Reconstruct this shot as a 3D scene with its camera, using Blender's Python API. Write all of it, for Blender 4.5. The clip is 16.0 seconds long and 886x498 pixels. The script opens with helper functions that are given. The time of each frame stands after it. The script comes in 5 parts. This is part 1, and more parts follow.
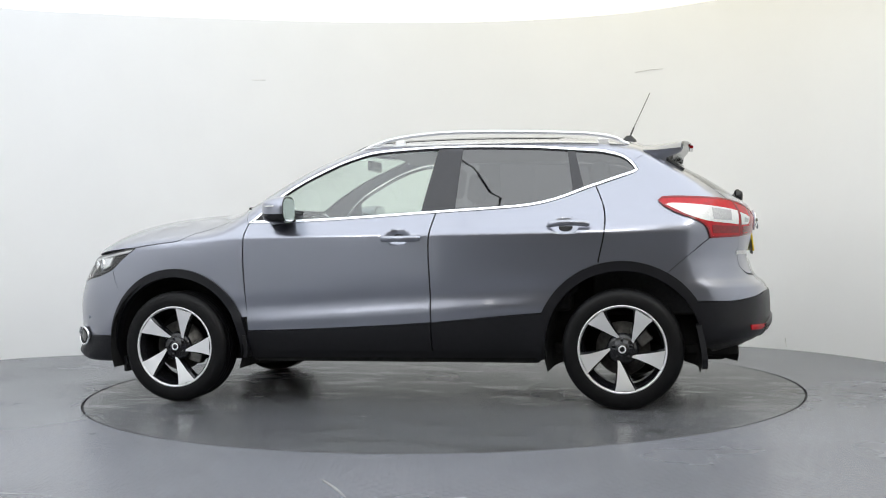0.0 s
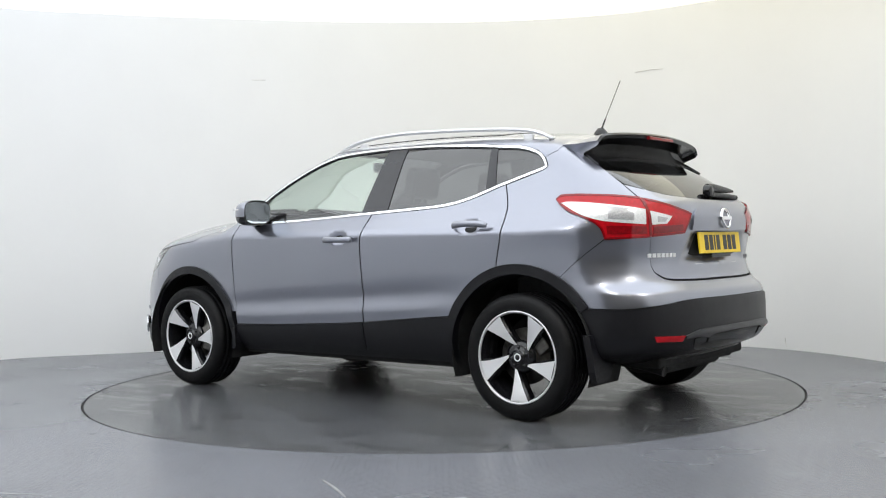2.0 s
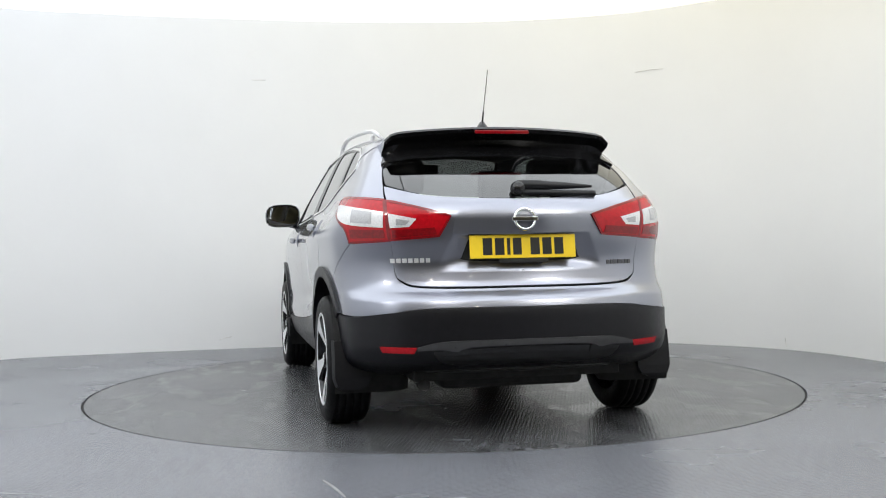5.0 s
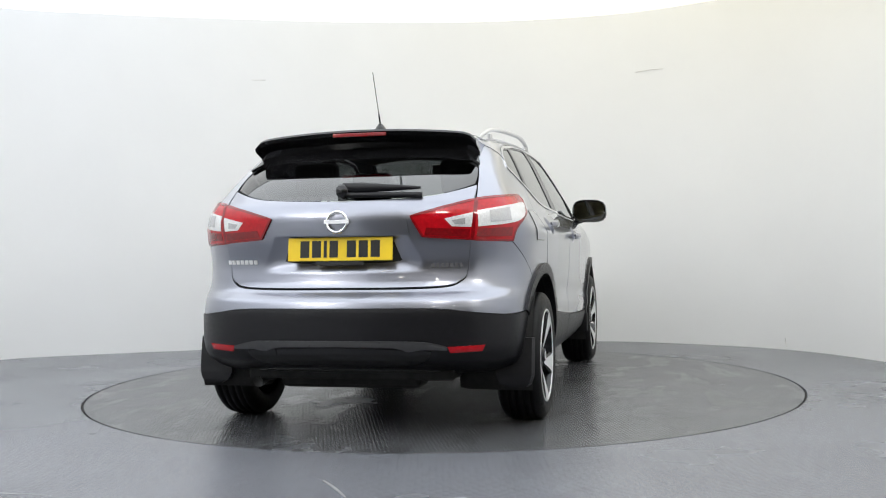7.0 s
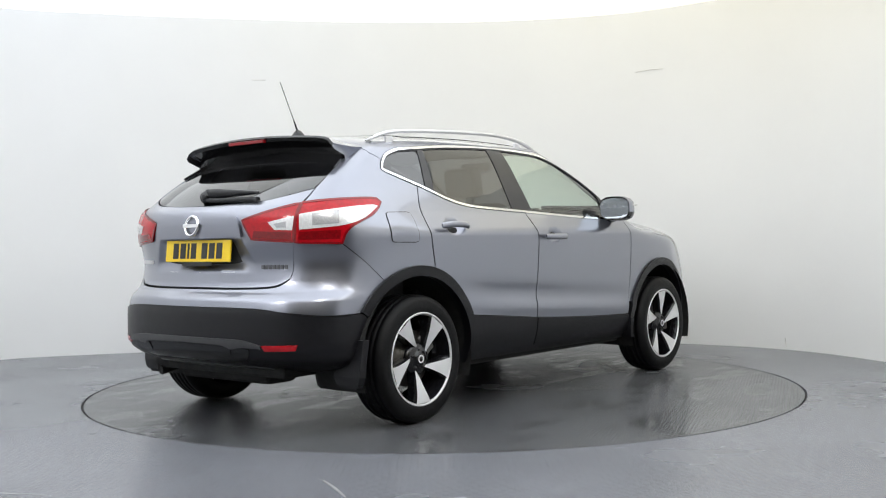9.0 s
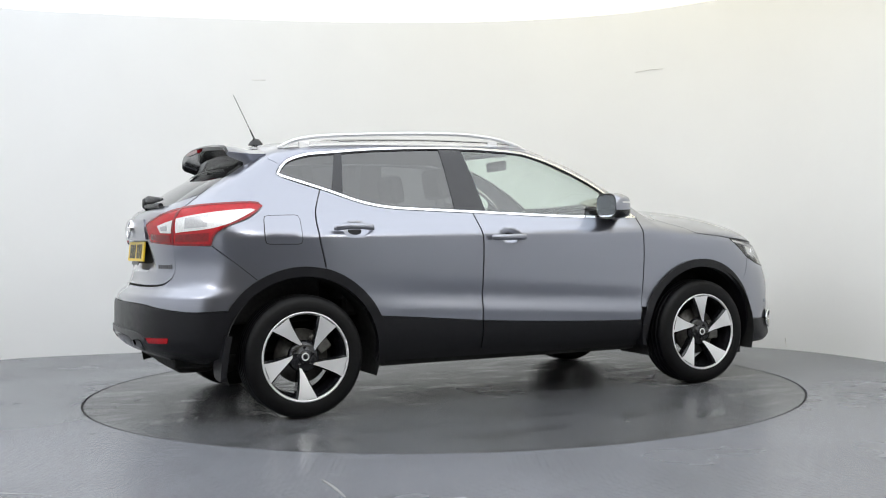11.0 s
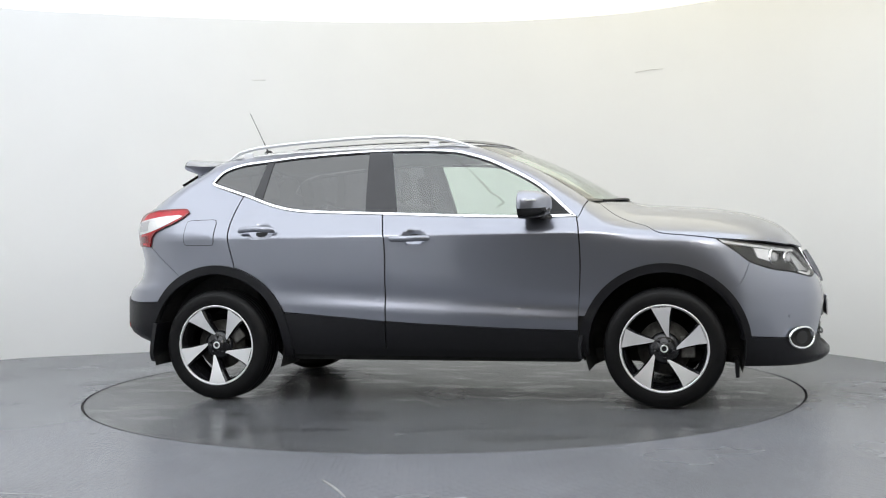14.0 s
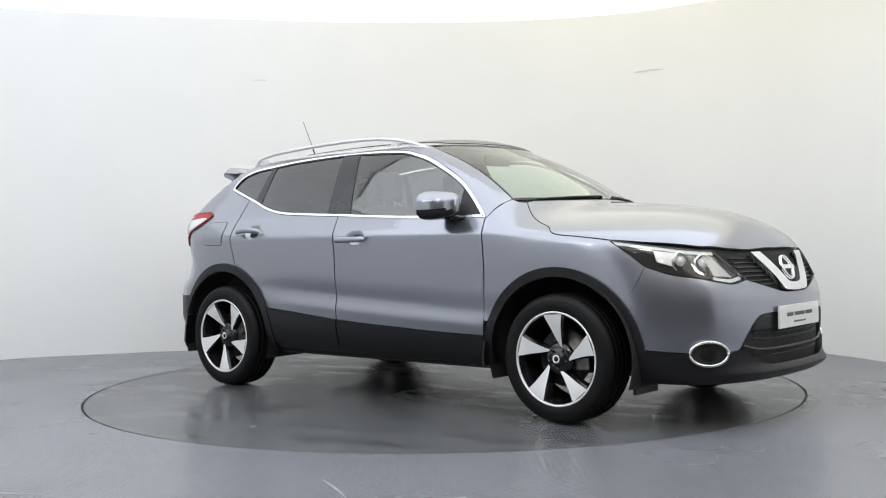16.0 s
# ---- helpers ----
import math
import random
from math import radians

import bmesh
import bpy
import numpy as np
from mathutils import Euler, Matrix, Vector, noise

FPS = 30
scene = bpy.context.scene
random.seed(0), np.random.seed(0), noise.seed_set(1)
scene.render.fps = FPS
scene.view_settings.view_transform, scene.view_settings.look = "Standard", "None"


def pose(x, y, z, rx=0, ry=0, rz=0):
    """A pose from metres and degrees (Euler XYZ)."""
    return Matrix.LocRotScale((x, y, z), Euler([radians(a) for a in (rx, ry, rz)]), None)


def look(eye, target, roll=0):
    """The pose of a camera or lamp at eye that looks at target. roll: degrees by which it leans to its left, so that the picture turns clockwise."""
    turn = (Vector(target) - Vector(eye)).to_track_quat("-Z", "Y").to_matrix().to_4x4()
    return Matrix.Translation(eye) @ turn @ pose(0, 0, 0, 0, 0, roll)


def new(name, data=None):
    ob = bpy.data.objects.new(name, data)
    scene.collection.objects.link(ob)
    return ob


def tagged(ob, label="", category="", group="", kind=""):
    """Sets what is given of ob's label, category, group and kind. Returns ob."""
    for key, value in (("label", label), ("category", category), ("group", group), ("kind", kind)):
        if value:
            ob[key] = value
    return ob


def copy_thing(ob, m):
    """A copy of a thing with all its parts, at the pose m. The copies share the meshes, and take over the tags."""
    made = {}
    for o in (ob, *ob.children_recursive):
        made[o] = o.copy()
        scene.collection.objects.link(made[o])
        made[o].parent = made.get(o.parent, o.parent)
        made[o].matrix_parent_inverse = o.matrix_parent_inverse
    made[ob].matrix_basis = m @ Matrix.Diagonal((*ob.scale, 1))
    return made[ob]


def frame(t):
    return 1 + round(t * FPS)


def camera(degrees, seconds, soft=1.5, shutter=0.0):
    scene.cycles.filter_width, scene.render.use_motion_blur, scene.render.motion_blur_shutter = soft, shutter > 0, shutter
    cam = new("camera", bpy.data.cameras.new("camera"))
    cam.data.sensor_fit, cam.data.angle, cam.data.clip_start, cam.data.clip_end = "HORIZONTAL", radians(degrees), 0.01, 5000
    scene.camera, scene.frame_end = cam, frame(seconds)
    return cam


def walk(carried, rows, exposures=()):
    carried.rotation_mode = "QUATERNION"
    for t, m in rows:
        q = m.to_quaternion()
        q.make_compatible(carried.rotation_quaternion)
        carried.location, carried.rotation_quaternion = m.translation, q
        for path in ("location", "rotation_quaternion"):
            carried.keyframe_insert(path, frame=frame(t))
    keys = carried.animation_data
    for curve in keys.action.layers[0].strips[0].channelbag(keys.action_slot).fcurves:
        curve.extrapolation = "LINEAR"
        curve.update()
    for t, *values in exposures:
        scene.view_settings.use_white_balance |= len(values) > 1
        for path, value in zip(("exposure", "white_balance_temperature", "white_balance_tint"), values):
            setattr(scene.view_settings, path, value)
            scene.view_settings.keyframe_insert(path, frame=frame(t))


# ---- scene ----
# ---------------------------------------------------------------- camera
cam = camera(45.74, 16.0, soft=1.1)
EYE = (0.0, -6.857, 0.931)
AIM = (EYE[0] + 7 * 0.00109, EYE[1] + 7 * 0.99998, EYE[2] + 7 * -0.00673)
walk(cam, [(0, look(EYE, AIM, -0.952)), (16, look(EYE, AIM, -0.952))])
scene.view_settings.exposure = 0.0

# ---------------------------------------------------------------- world and light
world = bpy.data.worlds.new("world")
scene.world = world
world.use_nodes = True
world.node_tree.nodes["Background"].inputs[0].default_value = (0.5, 0.5, 0.5, 1)
world.node_tree.nodes["Background"].inputs[1].default_value = 0.02
CEILING_GLOW = 0.96
PANEL_GLOW = 2.0
WARM, COOL = (1.0, 0.955, 0.77), (1.02, 1.07, 1.13)


def soft_box(name, eye, target, wide, high, watts, colour):
    """A rectangular studio lamp."""
    d = bpy.data.lights.new(name, "AREA")
    d.shape, d.size, d.size_y, d.energy, d.color = "RECTANGLE", wide, high, watts, colour
    new(name, d).matrix_world = look(eye, target)


# three small lamps over the open side
for lamp_x in (-2.6, 0.2, 2.4):
    soft_box("front_lamp", (lamp_x, -4.2, 2.7), (lamp_x * 0.6, 2.6, 0.6), 0.5, 0.16, 14, (1.0, 0.98, 0.95))


# ---------------------------------------------------------------- materials
def material(name):
    m = bpy.data.materials.new(name)
    m.use_nodes = True
    return m, m.node_tree.nodes, m.node_tree.links, m.node_tree.nodes["Principled BSDF"]


def noise_ramp(nodes, links, scale, lo, hi, detail=4, where="Object", stretch=None):
    """A noise mapped to the range lo..hi; returns its output socket."""
    tc = nodes.new("ShaderNodeTexCoord")
    n = nodes.new("ShaderNodeTexNoise")
    n.inputs["Scale"].default_value, n.inputs["Detail"].default_value = scale, detail
    if stretch:
        mp = nodes.new("ShaderNodeMapping")
        mp.inputs["Scale"].default_value = stretch
        links.new(tc.outputs[where], mp.inputs[0])
        links.new(mp.outputs[0], n.inputs["Vector"])
    else:
        links.new(tc.outputs[where], n.inputs["Vector"])
    r = nodes.new("ShaderNodeMapRange")
    r.inputs["From Min"].default_value, r.inputs["From Max"].default_value = 0.3, 0.7
    r.inputs["To Min"].default_value, r.inputs["To Max"].default_value = lo, hi
    links.new(n.outputs["Fac"], r.inputs["Value"])
    return r.outputs[0]


def plain(name, colour, rough=0.5, metal=0.0, vary=0.12, scale=20, bump=0.0, bump_scale=400, coat=0.0, rvary=0.08, spec=0.5):
    m, nodes, links, b = material(name)
    hsv = nodes.new("ShaderNodeHueSaturation")
    hsv.inputs["Color"].default_value = (*colour, 1)
    links.new(noise_ramp(nodes, links, scale, 1 - vary, 1 + vary), hsv.inputs["Value"])
    links.new(hsv.outputs[0], b.inputs["Base Color"])
    links.new(noise_ramp(nodes, links, scale * 2.3, max(0, rough - rvary), min(1, rough + rvary)), b.inputs["Roughness"])
    b.inputs["Metallic"].default_value = metal
    b.inputs["Coat Weight"].default_value = coat
    b.inputs["Coat Roughness"].default_value = 0.03
    b.inputs["Specular IOR Level"].default_value = spec
    if bump:
        bp = nodes.new("ShaderNodeBump")
        bp.inputs["Strength"].default_value, bp.inputs["Distance"].default_value = bump, 0.001
        links.new(noise_ramp(nodes, links, bump_scale, 0, 1, 2), bp.inputs["Height"])
        links.new(bp.outputs[0], b.inputs["Normal"])
    return m


def glass(name, tint, gloss=1.0, rough=0.0, least=0.08):
    """A thin pane: see-through with its tint, and gloss by Fresnel."""
    m, nodes, links, b = material(name)
    nodes.remove(b)
    out = nodes["Material Output"]
    tr, gl, mix, lw, pw, ma = (nodes.new("ShaderNode" + n) for n in ("BsdfTransparent", "BsdfGlossy", "MixShader", "LayerWeight", "Math", "Math"))
    tr.inputs[0].default_value = (*tint, 1)
    gl.inputs["Roughness"].default_value = rough
    gl.inputs[0].default_value = (gloss, gloss, gloss, 1)
    lw.inputs["Blend"].default_value = 0.5
    pw.operation, ma.operation = "POWER", "MULTIPLY_ADD"
    pw.inputs[1].default_value, ma.inputs[1].default_value, ma.inputs[2].default_value = 4.5, 1 - least, least
    links.new(lw.outputs["Facing"], pw.inputs[0])
    links.new(pw.outputs[0], ma.inputs[0])
    links.new(ma.outputs[0], mix.inputs[0])
    links.new(tr.outputs[0], mix.inputs[1])
    links.new(gl.outputs[0], mix.inputs[2])
    links.new(mix.outputs[0], out.inputs[0])
    return m


def glow(name, colour, strength):
    m, nodes, links, b = material(name)
    b.inputs["Base Color"].default_value = (*colour, 1)
    b.inputs["Emission Color"].default_value = (*colour, 1)
    b.inputs["Emission Strength"].default_value = strength
    return m


def car_paint():
    m, nodes, links, b = material("grey metallic paint")
    b.inputs["Metallic"].default_value = 0.88
    b.inputs["Roughness"].default_value = 0.29
    b.inputs["Coat IOR"].default_value = 1.6
    b.inputs["Coat Weight"].default_value = 1.0
    b.inputs["Coat Roughness"].default_value = 0.02
    hsv = nodes.new("ShaderNodeHueSaturation")
    hsv.inputs["Color"].default_value = (0.265, 0.275, 0.324, 1)
    links.new(noise_ramp(nodes, links, 1500, 0.985, 1.015, 1), hsv.inputs["Value"])
    links.new(hsv.outputs[0], b.inputs["Base Color"])
    return m


PAINT = car_paint()
CLADDING = plain("black textured plastic", (0.007, 0.007, 0.009), 0.36, 0, 0.15, 30, 0.2, 700, spec=0.33)
GLOSS_BLACK = plain("gloss black plastic", (0.008, 0.008, 0.009), 0.12, 0, 0.1, 15, rvary=0.01)
PILLAR = plain("satin black pillar film", (0.02, 0.02, 0.024), 0.22, 0, 0.05, 15, rvary=0.008)
RUBBER = plain("tyre rubber", (0.004, 0.004, 0.0045), 0.50, 0, 0.25, 25, 0.3, 300, spec=0.20)
CHROME = plain("polished chrome", (0.86, 0.86, 0.87), 0.08, 1, 0.03, 10, rvary=0.03)
SATIN = plain("satin silver rail", (0.70, 0.70, 0.72), 0.30, 0.8, 0.02, 10, rvary=0.01)
MACHINED = plain("diamond cut alloy", (0.82, 0.82, 0.83), 0.33, 0.55, 0.02, 8, rvary=0.02)
DARK_ALLOY = plain("gloss black alloy", (0.010, 0.010, 0.012), 0.16, 0, 0.1, 15, rvary=0.04)
STEEL = plain("brake disc steel", (0.15, 0.145, 0.135), 0.45, 0.9, 0.3, 40)
DARK = plain("dark underbody", (0.010, 0.010, 0.010), 0.8, 0, 0.3, 12)
CLOTH = plain("dark seat cloth", (0.035, 0.035, 0.038), 0.9, 0, 0.2, 60, 0.3, 500)
TRIM_GREY = plain("pale headlining cloth", (0.50, 0.50, 0.47), 0.9, 0, 0.06, 60)
DASH = plain("grained dashboard plastic", (0.03, 0.03, 0.032), 0.6, 0, 0.15, 60)
CLEAR = glass("faintly green window glass", (0.78, 0.86, 0.80), least=0.12)
TINTED = glass("dark privacy glass", (0.11, 0.11, 0.12), least=0.11)
LENS = glass("clear lamp lens", (0.92, 0.92, 0.92), 0.8)
RED_LENS = plain("red lamp lens", (0.43, 0.004, 0.010), 0.10, 0, 0.16, 60, coat=0.25, rvary=0.04, spec=0.35)
RED_DEEP = plain("deep red lamp lens", (0.20, 0.002, 0.005), 0.08, 0, 0.3, 90, coat=0.3, rvary=0.04)
WHITE_LENS = plain("white lamp lens", (0.74, 0.74, 0.74), 0.12, 0.1, 0.14, 120, coat=0.6, rvary=0.05)
REFLECTOR = plain("lamp reflector", (0.86, 0.86, 0.87), 0.22, 0.35, 0.08, 60)
FLUTED = plain("fluted lamp glass", (0.50, 0.50, 0.51), 0.2, 0.3, 0.2, 160, coat=0.6)
YELLOW = plain("yellow number plate", (0.86, 0.60, 0.02), 0.35, 0, 0.03, 30)
WHITE_PLATE = plain("white number plate", (0.72, 0.72, 0.72), 0.35, 0, 0.03, 30)
INK = plain("black plate lettering", (0.01, 0.01, 0.01), 0.4, 0, 0.05, 30)
GREY_INK = plain("grey lettering", (0.09, 0.09, 0.10), 0.5, 0, 0.05, 30)
GREY_PLASTIC = plain("satin grey plastic", (0.045, 0.045, 0.048), 0.35, 0, 0.1, 30, spec=0.5)
GAP = plain("dark panel gap", (0.006, 0.006, 0.006), 0.7, 0, 0.1, 30)


def wall_paint():
    m, nodes, links, b = material("white studio wall paint")
    hsv = nodes.new("ShaderNodeHueSaturation")
    hsv.inputs["Color"].default_value = (0.868, 0.870, 0.870, 1)
    links.new(noise_ramp(nodes, links, 0.9, 0.98, 1.02, 5), hsv.inputs["Value"])
    links.new(hsv.outputs[0], b.inputs["Base Color"])
    b.inputs["Roughness"].default_value = 0.6
    bp = nodes.new("ShaderNodeBump")
    bp.inputs["Strength"].default_value, bp.inputs["Distance"].default_value = 0.15, 0.004
    links.new(noise_ramp(nodes, links, 6, 0, 1, 6), bp.inputs["Height"])
    links.new(bp.outputs[0], b.inputs["Normal"])
    return m


def floor_paint(name, base, plate, damp):
    """Glossy grey floor paint over tread plate, with scuffs and damp marks."""
    m, nodes, links, b = material(name)
    hsv = nodes.new("ShaderNodeHueSaturation")
    hsv.inputs["Color"].default_value = (*base, 1)
    mul = nodes.new("ShaderNodeMath")
    mul.operation = "MULTIPLY"
    links.new(noise_ramp(nodes, links, 1.3, 0.92, 1.08, 8), mul.inputs[0])
    links.new(noise_ramp(nodes, links, 14, 0.94, 1.06, 6), mul.inputs[1])
    links.new(mul.outputs[0], hsv.inputs["Value"])
    links.new(hsv.outputs[0], b.inputs["Base Color"])
    rough = noise_ramp(nodes, links, 1.1, 0.20, 0.29, 4)
    if damp:
        # damp streaks: darker and slicker, with a torn outline
        wet = nodes.new("ShaderNodeMapRange")
        wet.inputs["From Min"].default_value, wet.inputs["From Max"].default_value = 0.60, 0.72
        links.new(noise_ramp(nodes, links, 2.2, 0, 1, 9, stretch=(1.0, 2.2, 1.0)), wet.inputs["Value"])
        dark = nodes.new("ShaderNodeMath")
        dark.operation = "MULTIPLY_ADD"
        dark.inputs[1].default_value, dark.inputs[2].default_value = -0.30, 1.0
        links.new(wet.outputs[0], dark.inputs[0])
        m2 = nodes.new("ShaderNodeMath")
        m2.operation = "MULTIPLY"
        links.new(mul.outputs[0], m2.inputs[0])
        links.new(dark.outputs[0], m2.inputs[1])
        links.new(m2.outputs[0], hsv.inputs["Value"])
        slick = nodes.new("ShaderNodeMath")
        slick.operation = "MULTIPLY_ADD"
        slick.inputs[1].default_value = -0.09
        links.new(wet.outputs[0], slick.inputs[0])
        links.new(rough, slick.inputs[2])
        rough = slick.outputs[0]
    links.new(rough, b.inputs["Roughness"])
    tc = nodes.new("ShaderNodeTexCoord")
    heights = []
    for turn in (45, -45):
        mp = nodes.new("ShaderNodeMapping")
        mp.inputs["Rotation"].default_value[2] = radians(turn)
        mp.inputs["Scale"].default_value = (26, 70, 1)
        vo = nodes.new("ShaderNodeTexVoronoi")
        vo.inputs["Randomness"].default_value = 0.0
        vo.inputs["Scale"].default_value = 1.0
        links.new(tc.outputs["Object"], mp.inputs[0])
        links.new(mp.outputs[0], vo.inputs["Vector"])
        r = nodes.new("ShaderNodeMapRange")
        r.inputs["From Min"].default_value, r.inputs["From Max"].default_value = 0.42, 0.22
        links.new(vo.outputs["Distance"], r.inputs["Value"])
        heights.append(r.outputs[0])
    mx = nodes.new("ShaderNodeMath")
    mx.operation = "MAXIMUM"
    links.new(heights[0], mx.inputs[0])
    links.new(heights[1], mx.inputs[1])
    bp = nodes.new("ShaderNodeBump")
    bp.inputs["Strength"].default_value, bp.inputs["Distance"].default_value = plate, 0.0015
    links.new(mx.outputs[0], bp.inputs["Height"])
    b2 = nodes.new("ShaderNodeBump")
    b2.inputs["Strength"].default_value, b2.inputs["Distance"].default_value = 0.05, 0.003
    links.new(noise_ramp(nodes, links, 5, 0, 1, 6), b2.inputs["Height"])
    links.new(bp.outputs[0], b2.inputs["Normal"])
    links.new(b2.outputs[0], b.inputs["Normal"])
    return m


WALL = wall_paint()
SCUFF = plain("grey scuff", (0.72, 0.71, 0.69), 0.8)
SCRATCH = plain("pale scratched paint", (0.24, 0.24, 0.245), 0.5)
FLOOR = floor_paint("grey floor paint", (0.162, 0.168, 0.190), 1.0, False)
TURN = floor_paint("worn grey turntable paint", (0.090, 0.093, 0.101), 0.75, True)
HALL = plain("dim olive hall wall", (0.34, 0.31, 0.19), 0.8, 0, 0.15, 2)


def luminous_ceiling():
    """Stretched ceiling glowing in place of unseen lamps: cooler one side, warmer the other."""
    m, nodes, links, b = material("luminous stretched ceiling")
    b.inputs["Base Color"].default_value = (0.8, 0.8, 0.78, 1)
    tc, sep, r, mix = (nodes.new("ShaderNode" + n) for n in ("TexCoord", "SeparateXYZ", "MapRange", "Mix"))
    mix.data_type = "RGBA"
    links.new(tc.outputs["Object"], sep.inputs[0])
    links.new(sep.outputs[0], r.inputs["Value"])
    r.inputs["From Min"].default_value, r.inputs["From Max"].default_value = -3.5, 2.5
    links.new(r.outputs[0], mix.inputs["Factor"])
    mix.inputs["A"].default_value, mix.inputs["B"].default_value = (*COOL, 1), (*WARM, 1)
    links.new(mix.outputs["Result"], b.inputs["Emission Color"])
    b.inputs["Emission Strength"].default_value = CEILING_GLOW
    return m


CEIL = luminous_ceiling()


# ---------------------------------------------------------------- mesh helpers
def mesh_object(name, verts, faces, mat, parent=None, label="", smooth=True, normals=None):
    me = bpy.data.meshes.new(name)
    me.from_pydata([tuple(v) for v in verts], [], [tuple(f) for f in faces])
    if smooth:
        me.polygons.foreach_set("use_smooth", [True] * len(me.polygons))
    me.materials.append(mat)
    if normals is not None:
        me.normals_split_custom_set_from_vertices([tuple(n) for n in normals])
    me.update()
    ob = new(name, me)
    ob.parent = parent
    if label:
        tagged(ob, label)
    return ob


def part(name, bm, mat, parent, label="", smooth=False):
    me = bpy.data.meshes.new(name)
    bmesh.ops.recalc_face_normals(bm, faces=bm.faces)
    bm.to_mesh(me)
    bm.free()
    if smooth:
        me.polygons.foreach_set("use_smooth", [True] * len(me.polygons))
    me.materials.append(mat)
    ob = new(name, me)
    ob.parent = parent
    if label:
        tagged(ob, label)
    return ob


def box(bm, lo, hi, bevel=0.0, m=None):
    r = bmesh.ops.create_cube(bm, size=1.0)
    c = [(a + b) / 2 for a, b in zip(lo, hi)]
    s = [b - a for a, b in zip(lo, hi)]
    for v in r["verts"]:
        v.co = Vector([c[i] + v.co[i] * s[i] for i in range(3)])
    if bevel:
        vs = set(r["verts"])
        bmesh.ops.bevel(bm, geom=[e for e in bm.edges if e.verts[0] in vs and e.verts[1] in vs], offset=bevel, segments=3, affect="EDGES", profile=0.6)
    return bm


def revolve(profile, steps=64, axis="y"):
    """Rings of (radius, along) turned about the axis; returns verts, faces."""
    verts, faces = [], []
    n = len(profile)
    for i in range(steps):
        a = 2 * math.pi * i / steps
        for r, h in profile:
            verts.append((r * math.cos(a), h, r * math.sin(a)) if axis == "y" else (r * math.cos(a), r * math.sin(a), h))
    for i in range(steps):
        j = (i + 1) % steps
        for k in range(n - 1):
            faces.append((i * n + k, i * n + k + 1, j * n + k + 1, j * n + k))
    return verts, faces


def tube(path, radius, sides=8, squash=(1, 1)):
    """A round bar along a list of points; returns verts, faces. radius may be a list."""
    pts = [Vector(q) for q in path]
    rad = radius if isinstance(radius, (list, tuple)) else [radius] * len(pts)
    verts, faces = [], []
    for i, q in enumerate(pts):
        d = (pts[min(i + 1, len(pts) - 1)] - pts[max(i - 1, 0)]).normalized()
        u = d.cross(Vector((0, 0, 1)))
        u = u.normalized() if u.length > 1e-4 else Vector((1, 0, 0))
        w = u.cross(d)
        for k in range(sides):
            a = 2 * math.pi * k / sides
            verts.append(q + u * math.cos(a) * rad[i] * squash[0] + w * math.sin(a) * rad[i] * squash[1])
    for i in range(len(pts) - 1):
        for k in range(sides):
            l = (k + 1) % sides
            faces.append((i * sides + k, i * sides + l, (i + 1) * sides + l, (i + 1) * sides + k))
    faces.append(tuple(range(sides)))
    faces.append(tuple(reversed(range((len(pts) - 1) * sides, len(pts) * sides))))
    return verts, faces


def spline(pts, step=0.02):
    """Catmull-Rom through the points, sampled about every step."""
    P = [np.array(q, float) for q in pts]
    if len(P) == 2:
        n = max(1, int(np.linalg.norm(P[1] - P[0]) / step))
        return [P[0] + (P[1] - P[0]) * i / n for i in range(n + 1)]
    E = [2 * P[0] - P[1]] + P + [2 * P[-1] - P[-2]]
    out = []
    for i in range(1, len(E) - 2):
        a, b, c, d = E[i - 1:i + 3]
        n = max(1, int(np.linalg.norm(c - b) / step))
        for k in range(n):
            t = k / n
            out.append(0.5 * (2 * b + (c - a) * t + (2 * a - 5 * b + 4 * c - d) * t ** 2 + (3 * b - a - 3 * c + d) * t ** 3))
    return out + [P[-1]]


# ---------------------------------------------------------------- the studio
WALL_PLAN = [(-2.15, -5.30), (-3.2, -5.25), (-4.3, -4.75), (-4.95, -3.9), (-5.2, -2.6), (-5.15, -0.6), (-4.65, 1.0), (-3.74, 1.99), (-2.88, 2.34), (-2.2, 2.53), (-0.9, 2.82), (0.4, 2.92),
             (1.42, 2.74), (2.07, 2.41), (2.81, 1.76), (3.23, 0.8), (3.5, -0.6), (3.7, -2.4), (3.75, -3.9), (3.55, -4.7), (2.95, -5.30)]
HEIGHT = 2.97


